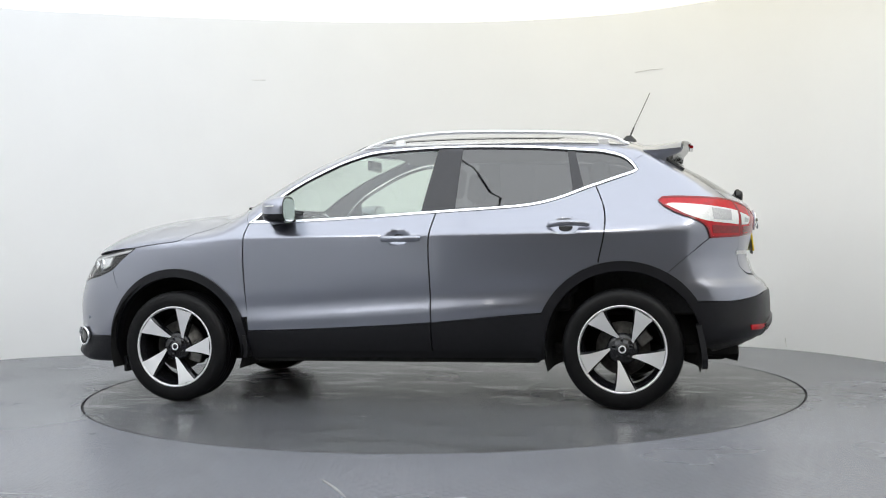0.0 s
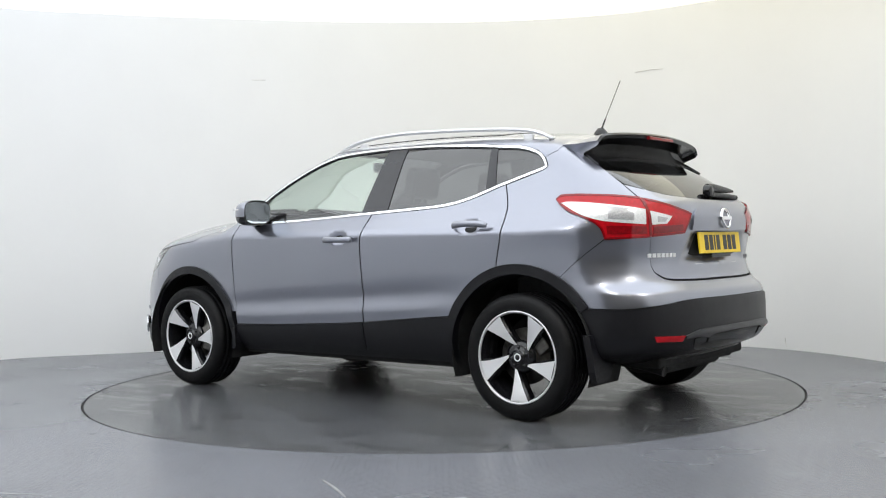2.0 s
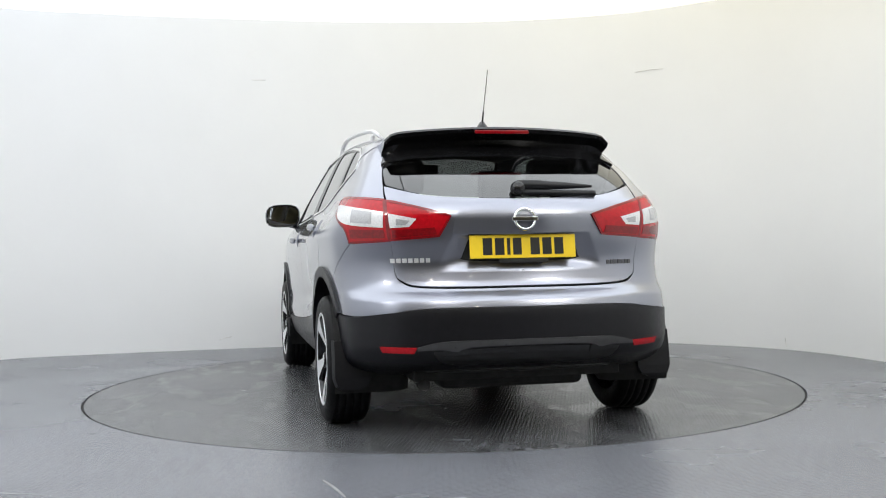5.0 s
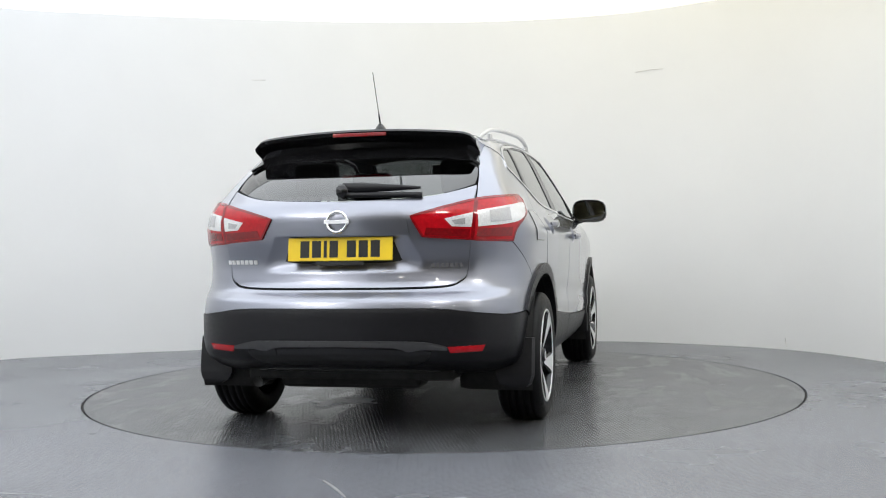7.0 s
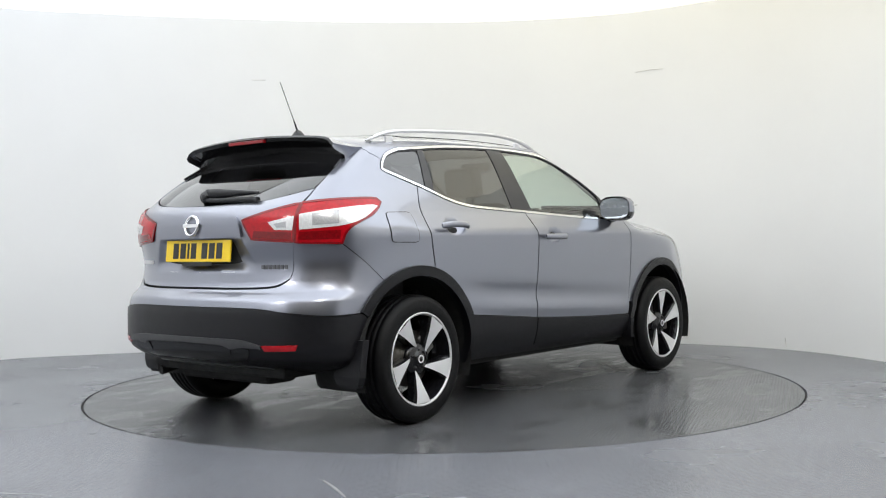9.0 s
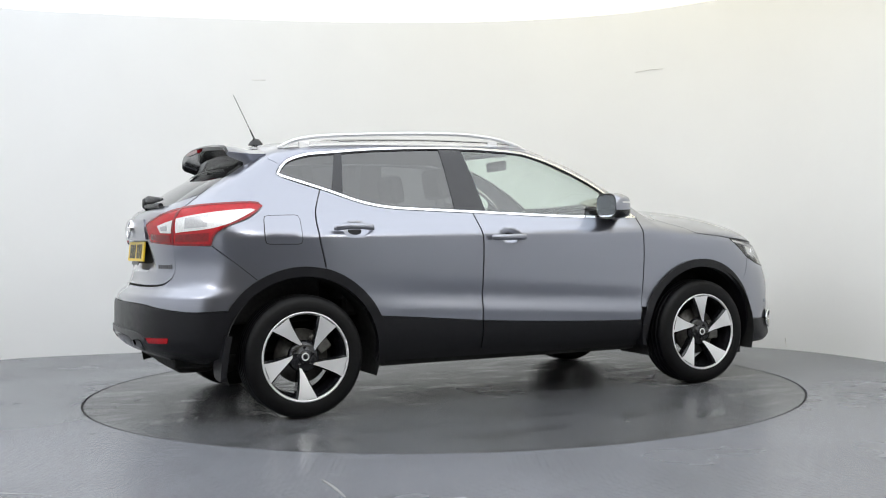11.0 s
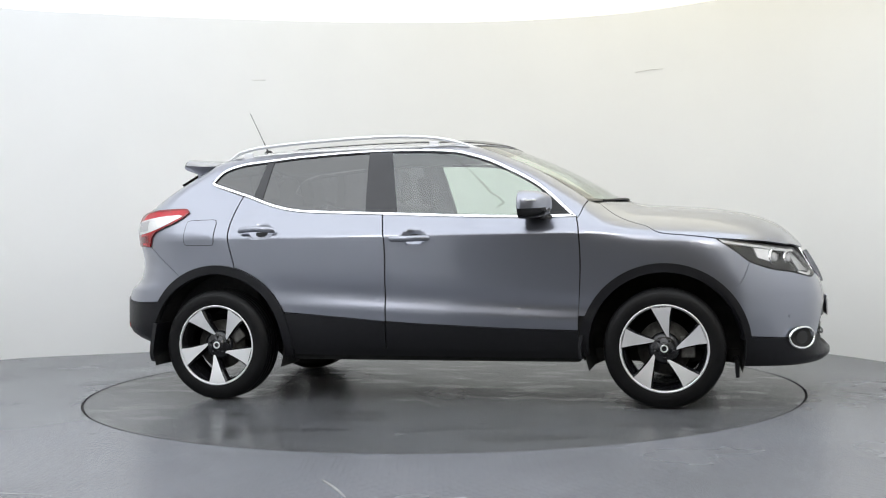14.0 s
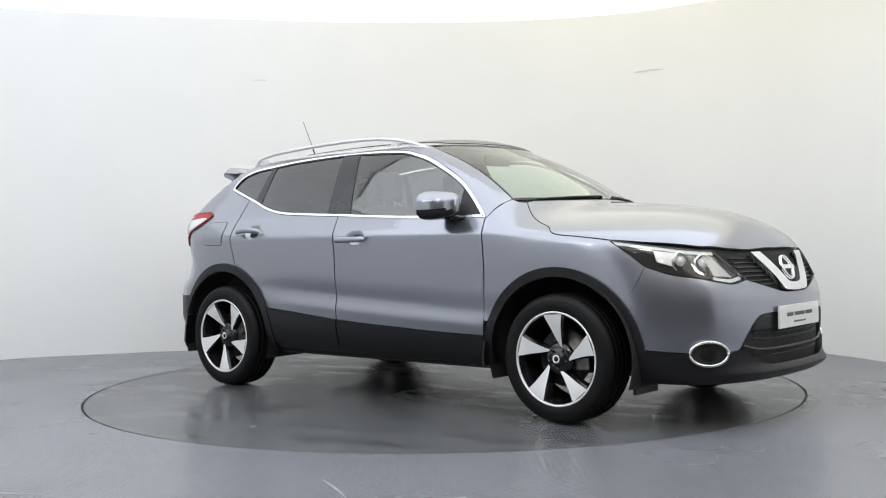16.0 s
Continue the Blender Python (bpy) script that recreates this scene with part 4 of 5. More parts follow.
    panel("reflector", RED_LENS, CAR, loop(Q((-2.001, 0.681, 0.452), (-2.087, 0.523, 0.449)), Q((-2.087, 0.523, 0.449), (-2.080, 0.538, 0.423)), Q((-2.080, 0.538, 0.423), (-2.003, 0.668, 0.426)), Q((-2.003, 0.668, 0.426), (-2.001, 0.681, 0.452))), lift=0.010, skirt=0.006, label="red rear reflector")
    # lamps
    outer = loop(Q(*LAMP_TOP), Q(*LAMP_LOW), Q(LAMP_LOW[-1], (-1.90, 0.69, 0.938), (-1.958, 0.626, 0.941)), Q((-1.958, 0.626, 0.941), (-1.955, 0.636, 1.05), (-1.916, 0.640, 1.128)))
    inner = loop(Q((-1.960, 0.620, 0.944), (-2.00, 0.50, 0.952), (-2.031, 0.402, 0.960)), Q((-2.031, 0.402, 0.960), (-2.045, 0.349, 1.052)), Q((-2.045, 0.349, 1.052), (-1.995, 0.50, 1.094), (-1.920, 0.630, 1.126)), Q((-1.920, 0.630, 1.126), (-1.956, 0.630, 1.05), (-1.960, 0.620, 0.944)))
    for ob in panel("tail_lamp", RED_LENS, CAR, outer, lift=0.008, skirt=0.022, label="red and white rear lamp"):
        s = 1 if ob.data.vertices[0].co.y > 0 else -1
        side = "L" if s > 0 else "R"
        panel("lamp_rim", RED_DEEP, ob, ribbon(outer + outer[:1], 0.005), lift=0.0095, skirt=0.001, sides=side, label="dark red edge of the lamp")
        panel("lamp_window", WHITE_LENS, ob, loop(Q((-1.940, 0.643, 1.074), (-1.845, 0.736, 1.094), (-1.70, 0.80, 1.112), (-1.60, 0.826, 1.118), (-1.575, 0.826, 1.112)), Q((-1.575, 0.826, 1.112), (-1.66, 0.82, 1.062), (-1.74, 0.806, 1.032), (-1.82, 0.77, 1.016), (-1.945, 0.647, 1.002)), Q((-1.945, 0.647, 1.002), (-1.940, 0.643, 1.074))), lift=0.0105, skirt=0.002, sides=side, label="clear white lamp window")
        panel("lamp_insert", RED_DEEP, ob, loop(Q((-1.945, 0.645, 0.992), (-1.80, 0.78, 0.998)), Q((-1.80, 0.78, 0.998), (-1.805, 0.78, 0.955)), Q((-1.805, 0.78, 0.955), (-1.948, 0.640, 0.955)), Q((-1.948, 0.640, 0.955), (-1.945, 0.645, 0.992))), lift=0.0105, skirt=0.002, sides=side, label="deep red lamp section")
        panel("lamp_fluting", FLUTED, ob, loop(Q((-1.90, 0.69, 1.075), (-1.80, 0.765, 1.090)), Q((-1.80, 0.765, 1.090), (-1.80, 0.765, 1.030)), Q((-1.80, 0.765, 1.030), (-1.90, 0.69, 1.022)), Q((-1.90, 0.69, 1.022), (-1.90, 0.69, 1.075))), lift=0.0125, skirt=0.001, sides=side, label="fluted silver reflector")
    for ob in panel("gate_lamp", RED_LENS, CAR, inner, lift=0.008, skirt=0.022, label="red and white lamp on the tailgate"):
        side = "L" if ob.data.vertices[0].co.y > 0 else "R"
        panel("lamp_rim", RED_DEEP, ob, ribbon(inner + inner[:1], 0.005), lift=0.0095, skirt=0.001, sides=side, label="dark red edge of the lamp")
        panel("lamp_window", WHITE_LENS, ob, loop(Q((-1.950, 0.620, 1.066), (-2.008, 0.500, 1.040)), Q((-2.008, 0.500, 1.040), (-2.000, 0.535, 1.004)), Q((-2.000, 0.535, 1.004), (-1.962, 0.617, 1.000)), Q((-1.962, 0.617, 1.000), (-1.950, 0.620, 1.066))), lift=0.0105, skirt=0.002, sides=side, label="clear white lamp window")
        panel("lamp_insert", RED_DEEP, ob, loop(Q((-1.964, 0.610, 0.990), (-2.028, 0.42, 1.000)), Q((-2.028, 0.42, 1.000), (-2.030, 0.41, 0.968)), Q((-2.030, 0.41, 0.968), (-1.965, 0.610, 0.954)), Q((-1.965, 0.610, 0.954), (-1.964, 0.610, 0.990))), lift=0.0105, skirt=0.002, sides=side, label="deep red lamp section")
        panel("lamp_fluting", FLUTED, ob, loop(Q((-1.975, 0.590, 1.042), (-1.998, 0.530, 1.032)), Q((-1.998, 0.530, 1.032), (-1.992, 0.545, 1.014)), Q((-1.992, 0.545, 1.014), (-1.975, 0.590, 1.013)), Q((-1.975, 0.590, 1.013), (-1.975, 0.590, 1.042))), lift=0.0125, skirt=0.001, sides=side, label="fluted silver reflector")


def wheels():
    first = new("wheel")
    first.parent = CAR
    hw = 0.108
    prof = [(0.225, -hw + 0.012), (0.24, -hw + 0.002), (0.262, -hw), (0.295, -hw - 0.004), (0.311, -hw + 0.006), (0.3225, -hw + 0.016), (0.3285, -hw + 0.03)]
    for k, y in enumerate((-0.062, -0.026, 0.014, 0.05)):
        prof += [(0.3305, y), (0.3240, y + 0.002), (0.3240, y + 0.010), (0.3305, y + 0.012)]
    prof += [(0.3285, hw - 0.03), (0.3225, hw - 0.016), (0.311, hw - 0.006), (0.295, hw + 0.004), (0.262, hw), (0.24, hw - 0.002), (0.225, hw - 0.012)]
    v, f = revolve(prof, 72)
    tyre = mesh_object("tyre", v, f, RUBBER, first, "black road tyre")
    # rim: lip, barrel, back
    v, f = revolve([(0.226, hw - 0.012), (0.236, hw - 0.006), (0.2415, hw - 0.004), (0.2415, hw - 0.001), (0.239, hw + 0.0005), (0.2325, hw), (0.231, hw - 0.004), (0.2245, hw - 0.014)], 72)
    mesh_object("rim_lip", v, f, MACHINED, first, "bright machined rim edge")
    v, f = revolve([(0.226, hw - 0.004), (0.218, hw - 0.03), (0.205, hw - 0.10), (0.205, -0.09), (0.225, -0.1)], 72)
    mesh_object("rim", v, f, DARK_ALLOY, first, "gloss black alloy rim")
    v, f = revolve([(0.0, 0.0), (0.148, 0.0), (0.148, 0.02), (0.08, 0.022), (0.075, 0.05), (0.0, 0.05)], 48)
    mesh_object("brake_disc", v, f, STEEL, first, "worn steel brake disc")
    bm = bmesh.new()
    box(bm, (-0.165, -0.02, -0.06), (-0.085, 0.05, 0.06), 0.012)
    part("brake_caliper", bm, STEEL, first, "dull brake caliper")
    # hub
    v, f = revolve([(0.088, hw - 0.055), (0.082, hw - 0.035), (0.06, hw - 0.026), (0.034, hw - 0.024), (0.033, hw - 0.014), (0.030, hw - 0.011), (0.0, hw - 0.011)], 40)
    mesh_object("hub", v, f, DARK_ALLOY, first, "gloss black hub")
    v, f = revolve([(0.014, hw - 0.011), (0.020, hw - 0.0085), (0.0215, hw - 0.0105)], 24)
    mesh_object("cap_ring", v, f, MACHINED, first, "silver ring emblem on the hub cap")
    for i in range(5):
        a = radians(90 + 36 + 72 * i)
        v, f = revolve([(0.0, hw - 0.022), (0.008, hw - 0.022), (0.010, hw - 0.026), (0.010, hw - 0.04)], 10)
        o = mesh_object("wheel_nut", [(x + 0.052 * math.cos(a), y, z + 0.052 * math.sin(a)) for x, y, z in v], f, DARK_ALLOY, first)
    # five fin-shaped spokes: machined face over a black body
    def spoke(turn):
        # radius, angle of the two edges (degrees clockwise seen from outside)
        rows = [(0.232, -15.0, 12.5), (0.205, -13.5, 12.0), (0.175, -11.0, 12.2), (0.145, -8.0, 13.5), (0.115, -4.0, 15.5), (0.09, 2.5, 19.0), (0.07, 12.0, 25.0), (0.060, 22.0, 30.0)]
        face, back = [], []
        for r, a0, a1 in rows:
            y = hw - 0.002 - 0.028 * max(0, 1 - (r - 0.06) / 0.172) ** 1.3
            for a in (a0, a1):
                t = radians(90 + a + turn)
                face.append((r * math.cos(t), y, r * math.sin(t)))
            for a in (a0 - 3.0, a1 + 3.0):
                t = radians(90 + a + turn)
                back.append((r * math.cos(t), y - 0.012, r * math.sin(t)))
        n = len(rows)
        ff = [(2 * i, 2 * i + 1, 2 * i + 3, 2 * i + 2) for i in range(n - 1)]
        mesh_object("spoke_face", face, ff, MACHINED, first, "bright machined spoke face", smooth=False)
        deep = [(x, y - 0.045, z) for x, y, z in back]
        allv = face + back + deep
        fb = []
        for i in range(n - 1):
            for e in (0, 1):
                fb.append((2 * i + e, 2 * i + 2 + e, 2 * n + 2 * i + 2 + e, 2 * n + 2 * i + e))
                fb.append((2 * n + 2 * i + e, 2 * n + 2 * i + 2 + e, 4 * n + 2 * i + 2 + e, 4 * n + 2 * i + e))
        fb.append((2 * n - 2, 2 * n - 1, 4 * n - 1, 4 * n - 2))
        mesh_object("spoke", allv, fb, DARK_ALLOY, first, "gloss black spoke flank", smooth=False)
    for i in range(5):
        spoke(72 * i)
    return first


def place_wheels():
    w = wheels()
    spin = {(1, 1): -18, (-1, 1): 38, (1, -1): 2, (-1, -1): 36}
    w.matrix_basis = pose(WX, 0.775, WZ, 0, spin[1, 1], 0)
    copy_thing(w, pose(-WX, 0.775, WZ, 0, spin[-1, 1], 0))
    copy_thing(w, pose(WX, -0.775, WZ, 0, 0, 180) @ pose(0, 0, 0, 0, spin[1, -1], 0))
    copy_thing(w, pose(-WX, -0.775, WZ, 0, 0, 180) @ pose(0, 0, 0, 0, spin[-1, -1], 0))


dark_shell()
flanks()
glazing()
upper_body()
tail()
place_wheels()


def front():
    c = CENTRE
    head_top = [(1.613, 0.815, 0.925), (1.78, 0.738, 0.898), (1.952, 0.618, 0.871), (2.009, 0.538, 0.866)]
    head_front = [(2.009, 0.538, 0.866), (2.129, 0.432, 0.727)]
    head_low = [(2.129, 0.432, 0.727), (2.106, 0.519, 0.709), (2.054, 0.597, 0.722), (1.994, 0.655, 0.739), (1.889, 0.725, 0.758), (1.781, 0.772, 0.797), (1.714, 0.79, 0.848), (1.613, 0.815, 0.921)]
    # painted bumper
    panel("front_bumper", PAINT, CAR, loop([(c, 0.650)] + Q((2.20, 0.12, 0.652), (2.19, 0.22, 0.668), (2.132, 0.432, 0.721)), Q(*[(x, y, z - 0.006) for x, y, z in head_low[:6]]), Q((1.776, 0.772, 0.793), (1.739, 0.80, 0.70), (1.684, 0.83, 0.617)),
                                           [(u_side(x, z), z) for x, z in arc(WX, 0.458, 38, 8)], Q((1.775, 0.79, 0.394), (1.985, 0.700, 0.381), (2.120, 0.565, 0.381)), Q((2.120, 0.565, 0.381), (2.140, 0.524, 0.391), (2.159, 0.481, 0.459), (2.182, 0.402, 0.545), (2.201, 0.288, 0.560)),
                                           Q((2.201, 0.288, 0.560), (2.215, 0.15, 0.563)) + [(c, 0.563)], [(c, 0.563), (c, 0.650)]), sides="X", grid=0.025)
    # black lower bumper with a jutting lip
    panel("lower_front_bumper", CLADDING, CAR, loop([(u_side(x, z), z) for x, z in arc(WX, 0.425, 6, -14)], A((1.74, 0.232)) + Q((1.95, 0.70, 0.232), (2.08, 0.58, 0.236), (2.17, 0.36, 0.242)) + [(c, 0.245)], [(c, 0.245), (c, 0.305)],
                                                    [(c, 0.305)] + Q((2.21, 0.20, 0.305), (2.195, 0.340, 0.311), (2.152, 0.497, 0.358), (2.140, 0.528, 0.388)), Q((2.140, 0.528, 0.388), (2.120, 0.569, 0.377), (1.985, 0.704, 0.377), (1.775, 0.79, 0.390))), sides="X", lift=0.010, skirt=0.03,
          bulge=lambda uv: 0.028 * np.clip((uv[:, 0] - 2.0) / 0.25, 0, 1) * np.exp(-((uv[:, 1] - 0.275) / 0.022) ** 2), grid=0.02)
    panel("lower_grille", DARK, CAR, loop([(c, 0.295)] + Q((2.21, 0.20, 0.295), (2.195, 0.345, 0.302), (2.148, 0.515, 0.355)), Q((2.148, 0.515, 0.355), (2.138, 0.54, 0.40), (2.155, 0.495, 0.47), (2.18, 0.41, 0.556), (2.20, 0.29, 0.570)) + [(c, 0.573)], [(c, 0.573), (c, 0.295)]), sides="X", lift=-0.035, skirt=0, label="black lower air intake")
    panel("intake_surround", CLADDING, CAR, loop([(c, 0.480)] + Q((2.21, 0.24, 0.480), (2.17, 0.44, 0.48)), Q((2.17, 0.44, 0.48), (2.182, 0.400, 0.541), (2.201, 0.288, 0.556)) + [(c, 0.559)], [(c, 0.559), (c, 0.480)]), sides="X", lift=-0.006, skirt=0.02)
    for z in (0.455, 0.425, 0.345):
        half = on_skin([(c, z)] + Q((2.215, 0.15, z), (2.20, 0.28, z), (2.17, 0.42, z + 0.01)), lift=-0.022)
        v, f = tube(spline([tuple(p * (1, -1, 1)) for p in half[::-1]] + [tuple(p) for p in half[1:]], 0.04), 0.005, 6)
        mesh_object("intake_slat", v, f, CLADDING, CAR)
    half = on_skin([(c, 0.378)] + Q((2.22, 0.12, 0.378), (2.205, 0.27, 0.379), (2.183, 0.398, 0.384), (2.153, 0.496, 0.407)), lift=-0.008)
    v, f = tube(spline([tuple(p * (1, -1, 1)) for p in half[::-1]] + [tuple(p) for p in half[1:]], 0.03), 0.006, 8)
    mesh_object("intake_bar", v, f, GREY_PLASTIC, CAR, "thin grey bar across the intake")
    # upper grille
    panel("grille", DARK, CAR, loop([(c, 0.64)] + Q((2.20, 0.12, 0.645), (2.18, 0.24, 0.672), (2.129, 0.432, 0.722)), Q((2.129, 0.432, 0.722), (2.009, 0.538, 0.862)), Q((2.009, 0.538, 0.862), (2.06, 0.35, 0.866)) + [(c, 0.868)], [(c, 0.868), (c, 0.64)]), sides="X", lift=-0.03, skirt=0, label="black honeycomb grille")
    for z in (0.70, 0.722, 0.744, 0.766, 0.788, 0.81, 0.832):
        half = on_skin(Q((2.17, 0.10 + 0.9 * (z - 0.68), z), (2.14, 0.30, z), (2.10, 0.43 + 0.55 * (z - 0.73), z)), lift=-0.016)
        for s in (1, -1):
            v, f = tube(spline([tuple(p * (1, s, 1)) for p in half], 0.04), 0.0045, 6)
            mesh_object("grille_slat", v, f, GLOSS_BLACK, CAR)
    panel("grille_chevron", CHROME, CAR, loop(Q((2.092, 0.308, 0.850), (2.14, 0.225, 0.765), (2.185, 0.158, 0.688), (2.195, 0.125, 0.662)) + [(c, 0.654)], [(c, 0.654), (c, 0.694)], [(c, 0.694)] + Q((2.185, 0.062, 0.699), (2.175, 0.095, 0.725), (2.14, 0.155, 0.79), (2.10, 0.222, 0.850)), Q((2.10, 0.222, 0.850), (2.092, 0.308, 0.850))),
          sides="X", lift=0.014, skirt=0.03, grid=0.02, label="chrome V-shaped chevron")
    emblem(CAR, (2.168, 0, 0.772), 0.068, 66, 1)
    # headlamps
    lamp = loop(Q(*head_top), Q(*head_front), Q(*head_low))
    for ob in panel("headlamp", GLOSS_BLACK, CAR, lamp, lift=-0.038, skirt=0, label="clear headlamp with projector lenses in black"):
        s = 1 if ob.data.vertices[0].co.y > 0 else -1
        side = "L" if s > 0 else "R"
        for lens in panel("headlamp_lens", LENS, ob, inset(lamp, 0.003), lift=0.002, skirt=0, sides=side, label="clear lens"):
            lens.visible_shadow = False
        panel("headlamp_wall", DARK_ALLOY, ob, ribbon(lamp + lamp[:1], 0.003), lift=0.0, skirt=0.04, sides=side)
        top = spline(Q(*[(x, y, z - 0.010) for x, y, z in head_top]), 0.02)
        panel("daylight_strip", WHITE_LENS, ob, ribbon(top, 0.007), lift=-0.006, skirt=0.008, sides=side, label="white daytime running strip")
        low = spline(Q((2.115, 0.448, 0.740), (2.09, 0.52, 0.724), (2.045, 0.592, 0.737)), 0.02)
        panel("daylight_strip", WHITE_LENS, ob, ribbon(low, 0.008), lift=-0.012, skirt=0.008, sides=side, label="white daytime running strip")
        panel("lamp_shroud", FLUTED, ob, loop(Q((2.00, 0.545, 0.850), (2.10, 0.50, 0.745)), Q((2.10, 0.50, 0.745), (2.04, 0.58, 0.75)), Q((2.04, 0.58, 0.75), (1.98, 0.58, 0.845)), Q((1.98, 0.58, 0.845), (2.00, 0.545, 0.850))), lift=-0.016, skirt=0.01, sides=side, label="pale inner lamp shroud")
        panel("lamp_mask", REFLECTOR, ob, loop(Q((1.83, 0.725, 0.872), (2.0, 0.575, 0.850)), Q((2.0, 0.575, 0.850), (2.03, 0.575, 0.765)), Q((2.03, 0.575, 0.765), (1.89, 0.70, 0.785)), Q((1.89, 0.70, 0.785), (1.83, 0.725, 0.872))), lift=-0.030, skirt=0.01, sides=side, label="silver mask behind the projector lenses")
        for (x, y, z), r in (((1.905, 0.650, 0.815), 0.046), ((1.985, 0.585, 0.805), 0.040)):
            d = Vector((0.86, 0.5 * s, 0.03)).normalized()
            turn = d.to_track_quat("Y", "Z").to_matrix()
            seat = on_skin(Q((x, y, z)), lift=-0.016)[0]
            x, y = float(seat[0]), float(seat[1])
            v, f = revolve([(r, 0.0), (r * 1.15, 0.004), (r * 1.15, -0.02), (r * 0.9, -0.03), (r * 0.8, -0.012), (r * 0.72, -0.014)], 28)
            mesh_object("lamp_bezel", [turn @ Vector(q) + Vector((x, y * s, z)) - d * 0.012 for q in v], f, CHROME, ob, "chrome bezel")
            v, f = revolve([(0.0, 0.012), (r * 0.4, 0.009), (r * 0.65, -0.002), (r * 0.75, -0.02)], 28)
            mesh_object("projector", [turn @ Vector(q) + Vector((x, y * s, z)) - d * 0.012 for q in v], f, FLUTED, ob, "round projector lens")
        panel("lamp_fluting", REFLECTOR, ob, loop(Q((1.80, 0.735, 0.882), (1.90, 0.665, 0.868)), Q((1.90, 0.665, 0.868), (1.88, 0.70, 0.80)), Q((1.88, 0.70, 0.80), (1.82, 0.735, 0.82)), Q((1.82, 0.735, 0.82), (1.80, 0.735, 0.882))), lift=-0.014, skirt=0.01, sides=side, label="silver reflector")
    # fog lamps
    ctr = np.array(Q((2.044, 0.652, 0.378))[0])
    def ring(a, b):
        return [ctr + np.array((a * math.cos(2 * math.pi * i / 40), b * math.sin(2 * math.pi * i / 40))) for i in range(40)]
    rim = on_skin(ring(0.074, 0.057), lift=0.020)
    for s in (1, -1):
        v, f = tube([q * (1, s, 1) for q in rim] + [rim[0] * (1, s, 1), rim[1] * (1, s, 1)], 0.0075, 10)
        mesh_object("fog_surround", v, f, CHROME, CAR, "oval chrome fog lamp ring")
    panel("fog_recess", DARK, CAR, ring(0.070, 0.053), lift=0.011, skirt=0, grid=0.015, label="black fog lamp recess")
    panel("fog_lamp", GLOSS_BLACK, CAR, ring(0.036, 0.036), lift=0.014, skirt=0.004, grid=0.015, label="small round fog lamp")
    for x, y, z in ((2.0, 0.704, 0.499), (1.80, 0.80, 0.47)):
        k = np.array(Q((x, y, z))[0])
        if x > 1.9:
            panel("parking_sensor", PAINT, CAR, [k + 0.012 * np.array((math.cos(2 * math.pi * i / 14), math.sin(2 * math.pi * i / 14))) for i in range(14)], lift=0.006, skirt=0.006, grid=0.01, label="small round parking sensor")
    # front plate
    p, pm = plate_thing("front_plate", WHITE_PLATE, (2.232, 0, 0.530), 90, (), GREY_INK, 0.52, 0.113, "white dealer plate with unreadable small print")
    bars(p, pm, GREY_INK, ((-0.165, -0.085), (-0.07, 0.06), (0.075, 0.165)), 0.000, 0.018)
    bars(p, pm, GREY_INK, ((-0.075, 0.075),), -0.034, -0.026)
    for s in (1, -1):
        bm = bmesh.new()
        box(bm, (1.70, s * 0.66 - 0.11, 0.165), (1.72, s * 0.66 + 0.11, 0.26), 0.004)
        part("air_deflector", bm, CLADDING, CAR, "black rubber air deflector")
        # mud flaps behind the rear wheels
        v, f = [], []
        for z, x0, w in ((0.46, -1.715, 0.17), (0.36, -1.735, 0.19), (0.28, -1.745, 0.19), (0.240, -1.745, 0.17), (0.224, -1.742, 0.13)):
            o = 0.878 - 0.03 * max(0, (0.27 - z) / 0.045) ** 2
            v += [(x0, s * o, z), (x0 - 0.03, s * (o - 0.012), z), (x0 - 0.03, s * (0.88 - w), z), (x0, s * (0.88 - w), z)]
        for i in range(4):
            for j in range(4):
                f.append((4 * i + j, 4 * i + (j + 1) % 4, 4 * i + 4 + (j + 1) % 4, 4 * i + 4 + j))
        f += [(0, 1, 2, 3), (16, 17, 18, 19)]
        mesh_object("mud_flap", v, f, CLADDING, CAR, "black mud flap", smooth=False)
        v, f = [], []
        for z, x0, w in ((0.40, 0.885, 0.08), (0.34, 0.875, 0.12), (0.295, 0.875, 0.13), (0.270, 0.88, 0.10)):
            v += [(x0, s * 0.888, z), (x0 - 0.02, s * 0.88, z), (x0 - 0.02, s * (0.88 - w), z), (x0, s * (0.88 - w), z)]
        for i in range(3):
            for j in range(4):
                f.append((4 * i + j, 4 * i + (j + 1) % 4, 4 * i + 4 + (j + 1) % 4, 4 * i + 4 + j))
        f += [(0, 1, 2, 3), (12, 13, 14, 15)]
        mesh_object("mud_flap", v, f, CLADDING, CAR, "black mud flap", smooth=False)


